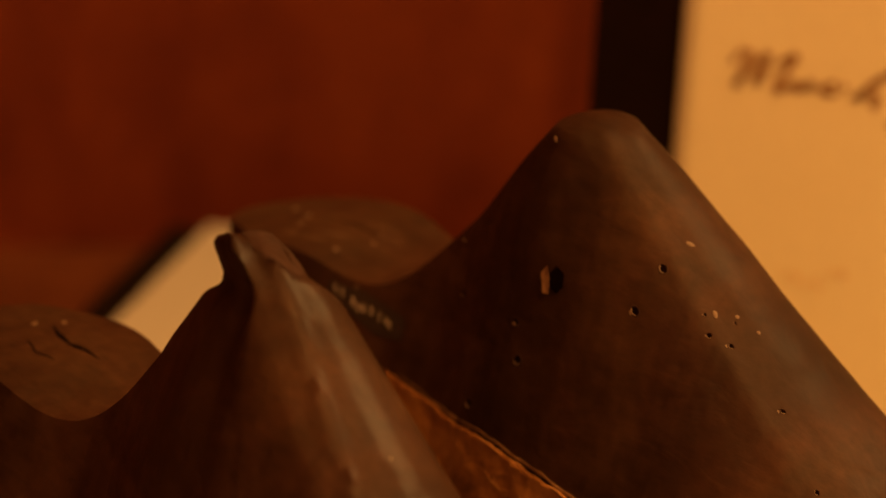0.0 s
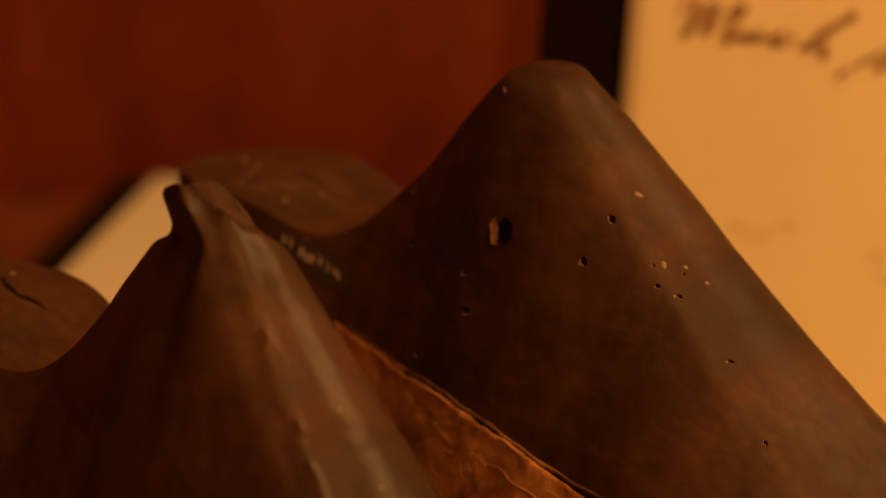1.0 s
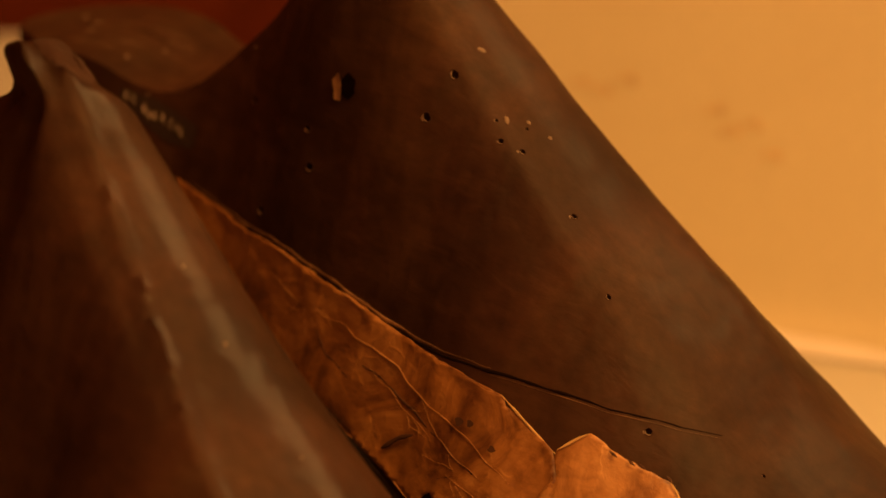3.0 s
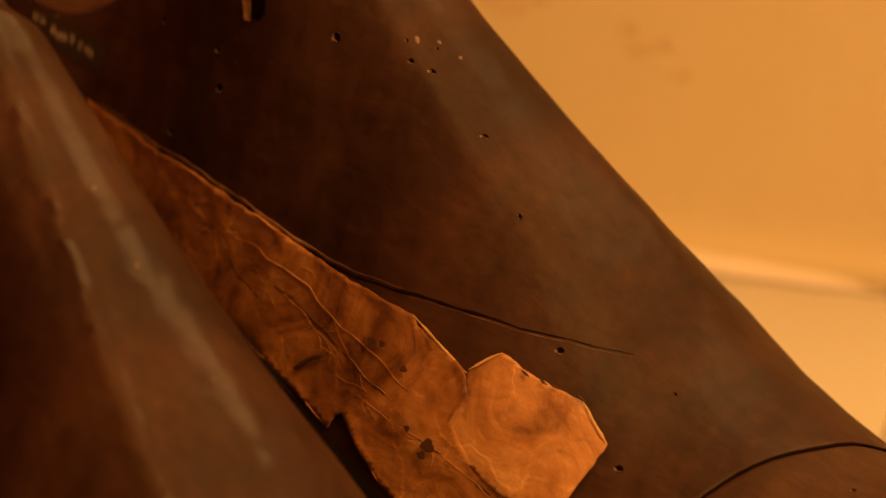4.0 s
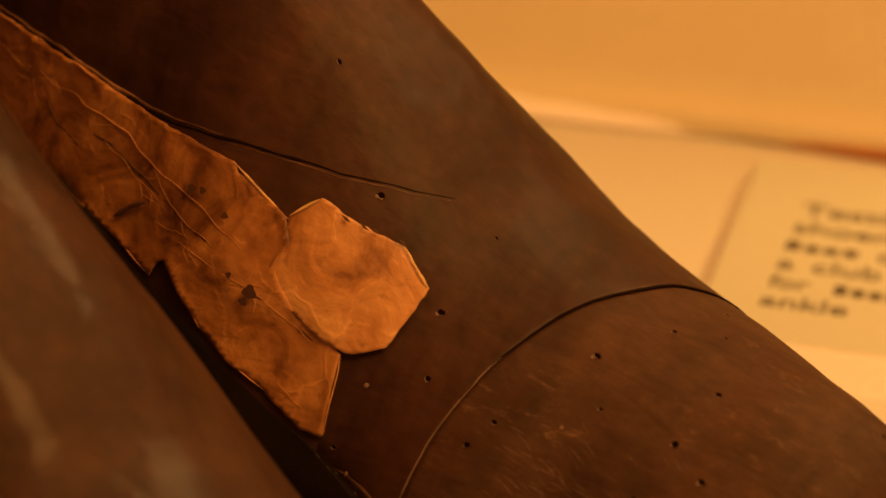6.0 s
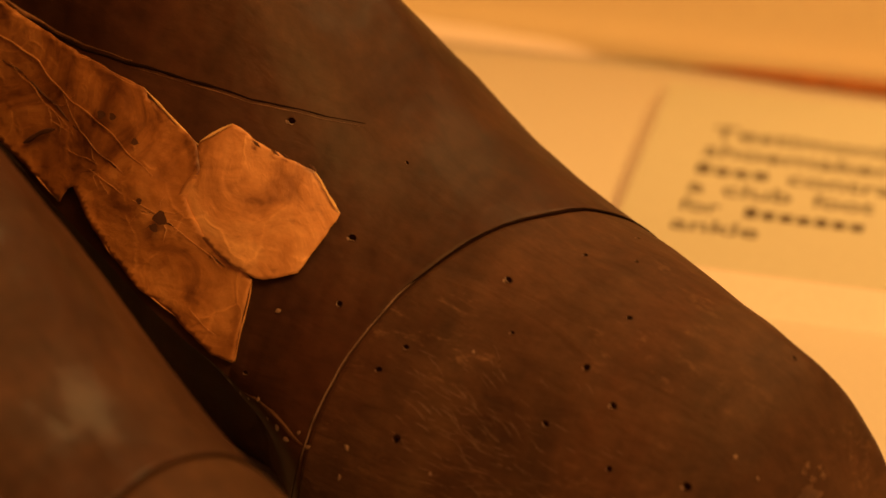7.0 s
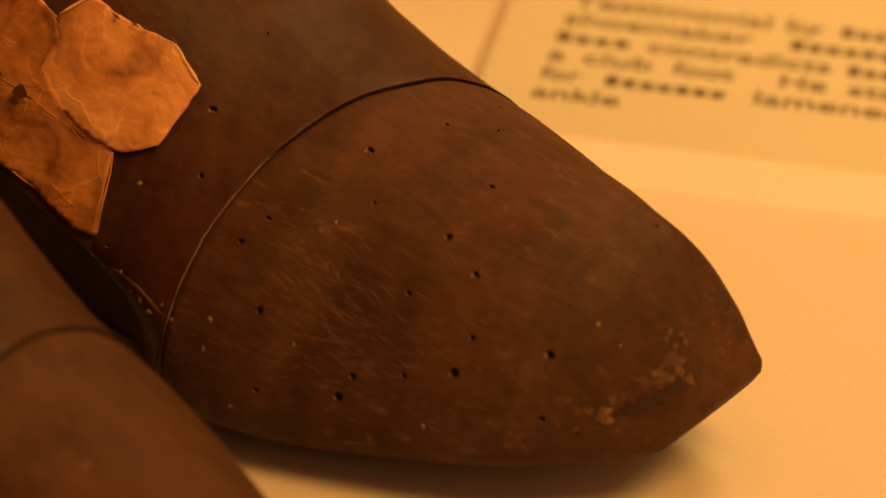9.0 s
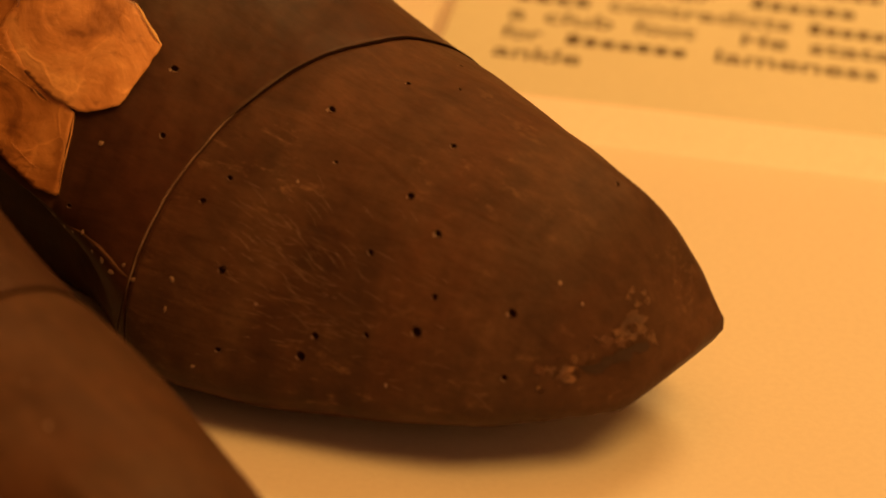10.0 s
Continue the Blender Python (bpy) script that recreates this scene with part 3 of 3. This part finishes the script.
def scrap(name, skin, outline, mat, parent, step, lift, wrinkle, curl, seed, torn, words="", rise=0.0):
    ob = part(name, patch_bm(skin, ragged(outline, 1.2, torn, seed), step, lift, wrinkle, curl, seed, rise), mat, parent, words, smooth=60)
    mod = ob.modifiers.new("thickness", "SOLIDIFY")
    mod.thickness, mod.offset = 0.0002, -1
    return ob


def thread_bm(skin, points, radius, lift, seed, wobble=0.4, sides=6, way=SLANT):
    """A thin raised crease along points on the last, tapered at its ends."""
    line = []
    for (ax, ay), (bx, by) in zip(points, points[1:]):
        n = max(2, int(math.hypot(bx - ax, by - ay) / 0.7))
        line += [(ax + (bx - ax) * k / n, ay + (by - ay) * k / n) for k in range(n)]
    line.append(points[-1])
    bm = bmesh.new()
    rings = []
    spots = []
    for x, y in line:
        p, n = on_last(skin, x + wobble * noise.noise(Vector((x * 0.21, y * 0.21, seed))), y + wobble * noise.noise(Vector((x * 0.21, y * 0.21, seed + 5))), lift, way)
        if p:
            spots.append((p, n))
    for k, (p, n) in enumerate(spots):
        d = (spots[min(k + 1, len(spots) - 1)][0] - spots[max(k - 1, 0)][0]).normalized()
        s = d.cross(n).normalized()
        e = min(k, len(spots) - 1 - k) / max(1, len(spots) / 2)
        r = radius * (0.25 + 0.75 * min(1, 2.2 * e)) * (0.8 + 0.5 * noise.noise(p * 400))
        rings.append([bm.verts.new(p + s * r * math.cos(a) + n * r * 0.7 * math.sin(a)) for a in [2 * math.pi * q / sides for q in range(sides)]])
    for a, b in zip(rings, rings[1:]):
        for q in range(sides):
            bm.faces.new((a[q], b[q], b[(q + 1) % sides], a[(q + 1) % sides]))
    if rings:
        bm.faces.new(rings[0][::-1])
        bm.faces.new(rings[-1])
    bmesh.ops.recalc_face_normals(bm, faces=bm.faces[:])
    return bm


# leather strip under the long crack, and the paler flap at its end
STRIP = [(66, 41.3), (77.9, 39.2), (85.5, 37.5), (95.3, 36.3), (103.6, 34.6), (111.6, 33.4), (122.0, 31.4), (129.3, 30.0), (138.8, 28.6),
         (143.7, 28.3), (144.6, 27.0), (149.9, 25.4), (154.2, 23.6), (156.3, 20), (155.6, 15.5), (159.5, 12), (165, 9.8), (169.1, 8.4), (170.1, -3.5), (166.1, -3.6), (159.2, -0.7), (152.2, 1.1),
         (145.3, 4.1), (140.4, 7.7), (136.2, 11.5), (135.1, 10.8), (134.0, 8.4), (126.2, 11.7), (113.9, 15.7), (106.5, 18.5), (92, 22), (76, 28), (66, 34)]
FLAP = [(154.4, 23.8), (158.0, 28.1), (162.8, 26.9), (168.9, 26.1), (170.5, 26.0), (173.1, 24.0), (176.1, 21.7), (175.8, 16.9), (174.8, 11.6),
        (172.0, 9.7), (169.6, 8.8), (165.6, 9.2), (161.2, 10.9), (157.5, 12.0), (154.2, 15.3), (155.5, 20.3)]
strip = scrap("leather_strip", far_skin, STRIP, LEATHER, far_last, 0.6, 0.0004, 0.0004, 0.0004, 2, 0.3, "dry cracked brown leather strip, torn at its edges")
flap = scrap("leather_flap", far_skin, FLAP, PALE_LEATHER, far_last, 0.5, 0.00042, 0.0003, 0.0, 6, 0.5, "paler tan leather flap with a torn edge", 0.0010)
CREASES = [[(103.3, 30.5), (116.4, 28.0), (124.4, 26.1), (132.9, 22.7), (149.9, 17.2)], [(102.6, 29.7), (103.8, 26.1)],
           [(118.9, 25.2), (127.5, 21.2), (134.2, 18.5)], [(129.9, 24.1), (135.1, 18.7), (146.1, 15.3)], [(101.5, 30.7), (97.3, 31.6), (93.8, 32.9)],
           [(101.5, 30.7), (98.7, 27.0)], [(153.0, 11.9), (160.4, 9.9), (164.7, 8.6)], [(153.0, 11.9), (144.5, 13.1), (137.9, 14.7)], [(161.0, 0.9), (166.0, -0.5)]]
for k, line in enumerate(CREASES):
    part("crease", thread_bm(far_skin, line, 0.00008 if k else 0.00013, 0.00064, k, 0.9), PALE_LEATHER, strip)
# Pale threads paint the light that the torn edges catch.
for line, up in (([(143.5, 28.3), (149.9, 25.4), (154.6, 23.4)], 0.0006), ([(154.6, 24.0), (158.0, 28.0)], 0.0007)):
    part("lit_torn_edge", thread_bm(far_skin, line, 0.00022, up, 4, 0.2), TORN_EDGE, strip)
for line in ([(106.5, 18.6), (113.9, 15.8), (126.2, 11.8), (133.8, 8.6)], [(136.0, 11.3), (140.4, 7.8), (145.3, 4.2)], [(169.2, 8.2), (169.9, 2.5), (170.0, -3.2)], [(152.2, 1.2), (159.2, -0.6)]):
    part("lit_torn_edge", thread_bm(far_skin, line, 0.00016, 0.0005, 8, 0.3), PALE_LEATHER, strip)
part("lit_torn_edge", thread_bm(far_skin, [(77.9, 39.0), (85.5, 37.3), (95.3, 36.1), (103.6, 34.4), (111.6, 33.2), (122.0, 31.2), (129.3, 29.8), (138.8, 28.4), (143.5, 28.2)], 0.00017, 0.0005, 9, 0.6), PALE_LEATHER, strip)
# Dark threads paint the shading beside the pale creases.
for line in ([(112, 26.5), (122, 23.8), (131, 20.5), (140, 17), (152, 12.6)], [(104, 29.5), (109, 24.5), (118, 21.5)], [(152, 11.5), (158, 10.6), (165, 8.8)]):
    part("fold_shading", thread_bm(far_skin, line, 0.00024, 0.0004, 5, 1.2), STAIN_AND_SHADE, strip)
part("lit_torn_edge", thread_bm(far_skin, [(170.5, 25.8), (173.1, 23.8), (175.9, 21.6)], 0.0003, 0.0017, 4, 0.2), TORN_EDGE, flap)
for k, x in enumerate((162.2, 165.0, 166.4, 170.0)):
    part("nick", thread_bm(far_skin, [(x - 0.6, 26.7 - 0.1 * k), (x + 0.6, 26.2 - 0.1 * k)], 0.0003, 0.0017, k, 0.2), STAIN_AND_SHADE, flap)
for k, (x, w, r) in enumerate([(138.6, 22.5, 0.7), (140.5, 22.8, 0.6), (145.3, 20.6, 0.6), (153.0, 11.9, 1.1), (152.5, 10.3, 0.7), (149.0, 13.0, 0.5)]):
    blot = [(x + r * (1 + 0.4 * math.sin(a * 3 + k)) * math.cos(a), w + r * 0.9 * math.sin(a)) for a in [q * 0.63 for q in range(10)]]
    part("stain", patch_bm(far_skin, blot, 0.3, 0.0013, 0.0001, 0, k), STAIN_AND_SHADE, strip)
part("stain", thread_bm(far_skin, [(125.3, 14.9), (128, 16.8), (130.9, 18.4)], 0.0005, 0.0009, 3), STAIN_AND_SHADE, strip)

# fine pale veins spreading from the two knots in the leather
vein_rng = random.Random(23)
for cx, cw, count in ((103.2, 30.0, 6), (152.6, 12.2, 11), (128.0, 21.0, 6), (140.0, 15.0, 5)):
    for k in range(count):
        a, d = vein_rng.uniform(0, 6.28), vein_rng.uniform(3.0, 8.0)
        ends = [(cx + 0.6 * math.cos(a), cw + 0.6 * math.sin(a))]
        for q in (0.5, 1.0):
            a += vein_rng.uniform(-0.5, 0.5)
            ends.append((cx + d * q * math.cos(a), cw + d * q * 0.55 * math.sin(a)))
        if all(inside(p, STRIP) for p in ends):
            part("crease", thread_bm(far_skin, ends, 0.00006, 0.00060, cx + k, 0.7, 4), STAIN_AND_SHADE if k % 4 == 3 else PALE_LEATHER, strip)

# the long crack, with its lifted lip
CRACK_LINE = [(68.6, 40.6), (75.6, 39.3), (84.6, 37.5), (92.5, 36.6), (100.3, 35.2), (111.6, 33.2), (122.1, 31.2), (131.7, 30.2), (140.3, 30.8),
              (146.4, 31.3), (152.9, 32.0), (158.7, 32.4), (164.5, 33.7), (167.8, 34.4), (171.8, 35.8)]
part("crack", thread_bm(far_skin, CRACK_LINE, 0.00027, 0.00002, 21, 0.3), CRACK, far_last)
part("crack_lip", thread_bm(far_skin, [(x, w + 0.5) for x, w in CRACK_LINE[:9]], 0.00034, 0.0, 21, 0.5), CHIP_WOOD, far_last)
# Below the crack, a paler thread paints its lit lower edge.
part("crack_lip", thread_bm(far_skin, [(x, w - 0.55) for x, w in CRACK_LINE[8:]], 0.00008, 0.00005, 21, 0.3), CHIP_WOOD, far_last)
part("split", thread_bm(far_skin, [(170.2, -6.7), (175, -7.6), (180.5, -9.3), (185.1, -11.4)], 0.0005, -0.0001, 31, 0.7), TOE_WOOD, far_last)

# worm holes: a flat dark disc for the shade of the pit, with a raised rim
def pit_mesh(seed):
    """A worm hole: disc dark for shade, torn-up rim side pale for light."""
    bm = bmesh.new()
    rings = []
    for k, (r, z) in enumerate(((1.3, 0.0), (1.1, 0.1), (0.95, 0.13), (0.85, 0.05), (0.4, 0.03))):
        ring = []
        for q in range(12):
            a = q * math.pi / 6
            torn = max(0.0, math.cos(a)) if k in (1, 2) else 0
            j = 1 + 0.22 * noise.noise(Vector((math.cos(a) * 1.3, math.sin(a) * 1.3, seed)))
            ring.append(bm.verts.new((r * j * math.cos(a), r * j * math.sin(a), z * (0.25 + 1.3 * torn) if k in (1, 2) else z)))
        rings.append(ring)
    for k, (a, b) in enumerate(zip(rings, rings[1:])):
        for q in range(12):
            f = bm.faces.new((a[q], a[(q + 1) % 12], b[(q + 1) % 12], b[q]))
            # Paler rim faces paint the light caught on one side.
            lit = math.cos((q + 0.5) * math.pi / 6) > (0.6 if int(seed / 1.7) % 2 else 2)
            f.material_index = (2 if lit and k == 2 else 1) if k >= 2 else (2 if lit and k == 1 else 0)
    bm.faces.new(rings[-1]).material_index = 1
    me = bpy.data.meshes.new("worm_hole")
    bm.to_mesh(me)
    bm.free()
    me.shade_smooth()
    for mat in (LAST_WOOD, HOLE_SHADE, PALE_AND_LIT_WOOD):
        me.materials.append(mat)
    return me


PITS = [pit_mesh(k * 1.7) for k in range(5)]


def fleck_mesh():
    bm = bmesh.new()
    bmesh.ops.create_icosphere(bm, subdivisions=1, radius=1)
    for v in bm.verts:
        v.co *= 0.8 + 0.5 * noise.noise(v.co * 2.3)
        v.co.z *= 0.35
    me = bpy.data.meshes.new("fleck_and_glint")
    bm.to_mesh(me)
    bm.free()
    me.materials.append(PALE_AND_LIT_WOOD)
    return me


FLECK = fleck_mesh()


def set_on(name, mesh, last, skin, x, w, size, stretch=1.0, spin=0.0, way=SLANT):
    p, n = on_last(skin, x, w, 0.00002, way)
    if p is None:
        return
    ob = new(name, mesh)
    ob.parent = last
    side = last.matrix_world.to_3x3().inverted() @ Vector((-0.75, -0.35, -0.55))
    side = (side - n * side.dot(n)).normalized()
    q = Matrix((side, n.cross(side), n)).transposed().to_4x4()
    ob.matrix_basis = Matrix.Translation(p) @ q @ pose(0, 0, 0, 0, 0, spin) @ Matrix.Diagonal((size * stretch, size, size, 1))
    return ob


BODY_HOLES = [(118.4, 69.1, 0.8), (117.0, 61.7, 0.8), (95.0, 54.3, 0.7), (97.1, 49.1, 0.8), (87.7, 40.8, 0.75), (79.3, 56.2, 0.6), (150.9, 47.6, 0.5),
              (141.0, 56.7, 0.5), (164.6, 31.8, 0.6), (178.7, 32.8, 0.3), (131.1, 62.5, 0.5), (179.0, 19.5, 0.6), (182.0, 10.0, 0.5), (172.0, -4.2, 0.4),
              (126.3, 65.2, 0.3), (129.6, 66.0, 0.3), (128.2, 62.6, 0.45)]
TOE_HOLES = [(201.0, 22.4, 0.6), (219.0, 23.8, 0.5), (218.5, 14.9, 0.55), (224.6, 11.3, 0.6), (217.2, 5.4, 0.55), (198.3, -4.5, 0.6), (191.8, 3.5, 0.5),
             (194.0, 7.9, 0.5), (213.8, -8.2, 0.6), (212.5, -11.6, 0.7), (220.6, -5.5, 0.5), (227.3, -2.4, 0.75), (238.2, 4.9, 0.7), (239.5, -3.8, 0.5),
             (228.0, 3.0, 0.45), (200.8, -15.2, 0.5), (239.7, 27.5, 0.4), (207.9, 35.9, 0.3), (206.3, 30.2, 0.35), (212.2, 32.2, 0.35), (206.3, 15.5, 0.35)]
rng = random.Random(4)
for k, (x, w, r) in enumerate(BODY_HOLES + TOE_HOLES):
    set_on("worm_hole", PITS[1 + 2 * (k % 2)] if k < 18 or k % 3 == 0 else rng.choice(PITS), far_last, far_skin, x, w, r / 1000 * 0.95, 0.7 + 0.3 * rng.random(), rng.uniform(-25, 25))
    # A pale spot beside the hole paints the lit side of its rim.
    if k % 3:
        set_on("fleck_and_glint", FLECK, far_last, far_skin, x - 0.75 * r, w - 0.7 * r, r / 1000 * 0.42, 1.7, 60)
FLECKS = [(118.9, 74.3, 0.6), (127.1, 65.9, 0.6), (129.2, 67.0, 0.5), (132.2, 66.2, 0.5), (94.7, 81.2, 0.5), (75.5, 63.9, 0.4), (55.8, 51.5, 0.4), (191.2, -8.5, 0.6),
          (203.0, 10.9, 0.4), (224.7, -11.0, 0.4), (204.5, -7.3, 0.4), (174.1, 5.7, 0.6), (241.8, 11.2, 0.5), (245.0, 9.7, 0.3), (191.3, -12.8, 0.4), (197.3, -18.8, 0.4)]
for x, w, r in FLECKS:
    set_on("fleck_and_glint", FLECK, far_last, far_skin, x, w, r / 1000 * 0.8, 1 + 1.2 * rng.random(), rng.uniform(0, 180))
for k in range(9):
    set_on("fleck_and_glint", FLECK, far_last, far_skin, 169 + 2.0 * k, -6.0 - 0.62 * k + rng.uniform(-1.2, 1.2), 0.0002 + 0.0003 * rng.random(), 1.6, rng.uniform(0, 180))
# the large torn hole near the peak, its shade a flat dark patch
part("torn_hole", patch_bm(far_skin, ragged([(100.2, 62.4), (101.2, 63.8), (103.0, 63.2), (103.4, 61.2), (102.4, 60.0), (100.8, 60.6)], 0.6, 0.3, 3), 0.3, 0.0001, 0.0002, 0, 3), HOLE_SHADE, far_last)
part("splinter", patch_bm(far_skin, ragged([(98.8, 62.2), (99.9, 63.6), (100.9, 61.8), (101.3, 59.6), (100.1, 59.6)], 0.5, 0.3, 8), 0.3, 0.0005, 0.0004, 0.0002, 8), CHIP_WOOD, far_last)
for x, w, r in ((217.0, 29.0, 0.7), (208.7, 31.6, 0.4), (135.5, 65.9, 0.6), (142.0, 64.2, 0.5), (150, 58, 0.4), (126, 72, 0.5)):
    set_on("fleck_and_glint", FLECK, near_last, near_skin, x, w, r / 1000 * 0.55, 1.8, 30)

# unreadable number inked on a dark field near the heel
part("number_field", patch_bm(far_skin, ragged([(50.5, 51.0), (58, 51.3), (67.2, 49.6), (67.6, 46.2), (62, 45.6), (50.5, 48.6)], 1, 0.3, 5), 0.7, 0.00015, 0.00003, 0, 5), DARK_WEAR, far_last)
for k in range(9):
    x = 52.2 + 1.55 * k
    part("number_bar", thread_bm(far_skin, [(x, 50.6 - 0.2 * k), (x + 0.5, 48.9 - 0.2 * k)], 0.00021, 0.0004, k * 3, 0.9, 4), PALE_INK, far_last)

# raised pale fibres on the scuffed side of the toe block
fibre_rng = random.Random(31)
for k in range(230):
    x, w = fibre_rng.gauss(206, 9.0), fibre_rng.gauss(-1.5, 6.0)
    d = fibre_rng.uniform(0.8, 3.6)
    slope = -0.15 - 0.03 * (w + 2) + fibre_rng.gauss(0, 0.22)
    if x > 195.5 - 0.1 * w:
        bm = thread_bm(far_skin, [(x, w), (x + 0.5 * d, w + 0.4 * slope * d), (x + d, w + slope * d)], fibre_rng.uniform(0.00003, 0.00008), 0.0, k, 0.25, 4)
        part("fibre", bm, FIBRE, far_last)

# dark line of the seam round each last
def seam_bm(side, radius, thin=1.0, low=False):
    """The joint between body and toe block; thin: how narrow it gets on the flank; low: the flank's stretch alone."""
    bm = bmesh.new()
    line = []
    for p in last_loop(SEAM):
        k = noise.noise(p * 60) * 0.0006 + noise.noise(p * 180) * 0.00015
        line.append(Vector((p.x + 0.0003 * noise.noise(p * 250), side * (p.y + k), p.z + 0.5 * k)))
    rings = []
    for k, p in enumerate(line):
        d = (line[(k + 1) % len(line)] - line[k - 1]).normalized()
        out = d.cross(Vector((1, 0, 0))).normalized()
        g = radius * (1 + 0.7 * noise.noise(p * 150)) * (thin + (1 - thin) * step(-0.022, -0.008, p.y))
        flat = 0.00016
        if low:
            there = step(-0.040, -0.036, p.y) * (1 - step(-0.024, -0.017, p.y)) * (0.7 + 0.5 * noise.noise(p * 300))
            g, flat = g * there + 0.000002, 0.00022 * there - 0.00005 * (1 - there)
        rings.append([bm.verts.new(p + Vector((g * math.cos(a), 0, 0)) + out * (flat * math.sin(a))) for a in (0, 1.57, 3.14, 4.71)])
    for k, a in enumerate(rings):
        b = rings[(k + 1) % len(rings)]
        for q in range(4):
            bm.faces.new((a[q], b[q], b[(q + 1) % 4], a[(q + 1) % 4]))
    bmesh.ops.recalc_face_normals(bm, faces=bm.faces[:])
    return bm


part("seam", seam_bm(-1, 0.00026), CRACK, near_last)
part("seam", seam_bm(1, 0.00023, 0.1), CRACK, far_last)
part("seam_edge", seam_bm(1, 0.00018, 1.0, True), PALE_AND_LIT_WOOD, far_last, "pale line along the lower part of the seam")

# worn, splintered toe tip
def crumb_mesh(seed, mat):
    """A rough little lump of splintered wood."""
    bm = bmesh.new()
    bmesh.ops.create_icosphere(bm, subdivisions=2, radius=1)
    for v in bm.verts:
        v.co *= 0.75 + 0.9 * noise.noise(v.co * 1.4 + Vector((seed, 0, 0))) + 0.3 * noise.noise(v.co * 4 + Vector((0, seed, 0)))
        v.co.z *= 0.3
    me = bpy.data.meshes.new("chip")
    bm.to_mesh(me)
    bm.free()
    me.materials.append(mat)
    return me


CRUMBS = [crumb_mesh(k * 3.1, mat) for k, mat in enumerate((CHIP_WOOD, STAIN_AND_SHADE, TOE_WOOD, CHIP_WOOD, STAIN_AND_SHADE, TOE_WOOD))]
tip_rng = random.Random(11)
for k in range(46):
    t = tip_rng.random()
    x, w = 243.6 + 8.2 * t + tip_rng.gauss(0, 0.6), -2.6 + 13.0 * t + tip_rng.gauss(0, 1.2)
    set_on("chip", tip_rng.choice(CRUMBS), far_last, far_skin, x, w, 0.00022 + 0.0008 * tip_rng.random()**2.5, 1 + tip_rng.random(), tip_rng.uniform(0, 180))
for name, shade, outline in (
        ("worn_patch", CHIP_WOOD, [(249.4, 9.6), (250.0, 12.2), (251.2, 11.6), (251.4, 9.4), (250.4, 7.8), (249.4, 7.2)]),
        ("worn_patch", CHIP_WOOD, [(244.6, -1.2), (245.4, 0.9), (246.9, 1.4), (246.8, -0.8)]),
        ("dark_patch", DARK_WEAR, [(247.4, 1.4), (248.9, 4.0), (250.6, 6.2), (252.2, 8.3), (252.5, 7.2), (250.9, 4.6), (249.4, 2.2), (248.0, 1.0)])):
    part(name, patch_bm(far_skin, ragged(outline, 0.45, 1.3, 9), 0.25, 0.00004, 0.0003, 0.0001, 9), shade, far_last)
for k in range(5):
    a = k * 1.26
    set_on("chip", CRUMBS[3 * (k % 2)], far_last, far_skin, 249.4 + 0.9 * math.cos(a), 13.6 + 0.9 * math.sin(a), 0.0005, 1.3, 72 * k)

# cracks, chips and pale marks on the flat heel tops
DOWN = Vector((0, 0, -1))
part("crack", thread_bm(near_skin, [(27, 2.4), (31, 0.8), (36, 0.5), (43, 1.5)], 0.0005, 0.0, 41, 0.8, way=DOWN), CRACK, near_last)
part("crack", thread_bm(near_skin, [(30, -4.5), (36, -5.2), (40, -4.8)], 0.00025, 0.0, 43, 0.8, way=DOWN), CRACK, near_last)
part("crack", thread_bm(far_skin, [(36, 4.0), (42, 3.2), (47, 3.9)], 0.0003, 0.0, 45, 0.8, way=DOWN), CRACK, far_last)
for x, w, r, last, skin in ((24.5, 0.1, 1.0, near_last, near_skin), (27, 4.0, 0.9, near_last, near_skin), (26.5, 3.9, 1.0, far_last, far_skin), (31, 2.2, 0.8, far_last, far_skin),
                            (33, -1.2, 0.7, far_last, far_skin), (46, -5.6, 0.7, far_last, far_skin), (48, 1.0, 0.6, far_last, far_skin)):
    set_on("fleck_and_glint", FLECK, last, skin, x, w, r / 1000 * 0.6, 2.2, 20 + 9 * x, DOWN)
for k, (x, w, length) in enumerate(((34, -6, 9), (38, -2, 7), (45, 4, 6), (40, 6, 8))):
    part("scratch", thread_bm(far_skin, [(x, w), (x + length, w + 1.2)], 0.00012, 0.0, 50 + k, 0.6, 4, DOWN), PALE_AND_LIT_WOOD, far_last)


# worn red-brown top of the broken peak and its dark lip
part("worn_top", patch_bm(near_skin, ragged([(92, -2.6), (98, -3.0), (103, -2.2), (104.5, 0.6), (100, 3.6), (95, 2.8), (92, 1.0)], 0.8, 0.7, 12), 0.4, 0.00006, 0.0001, 0, 12, 0.0, DOWN), RED_WEAR, near_last, "worn reddish broken top")
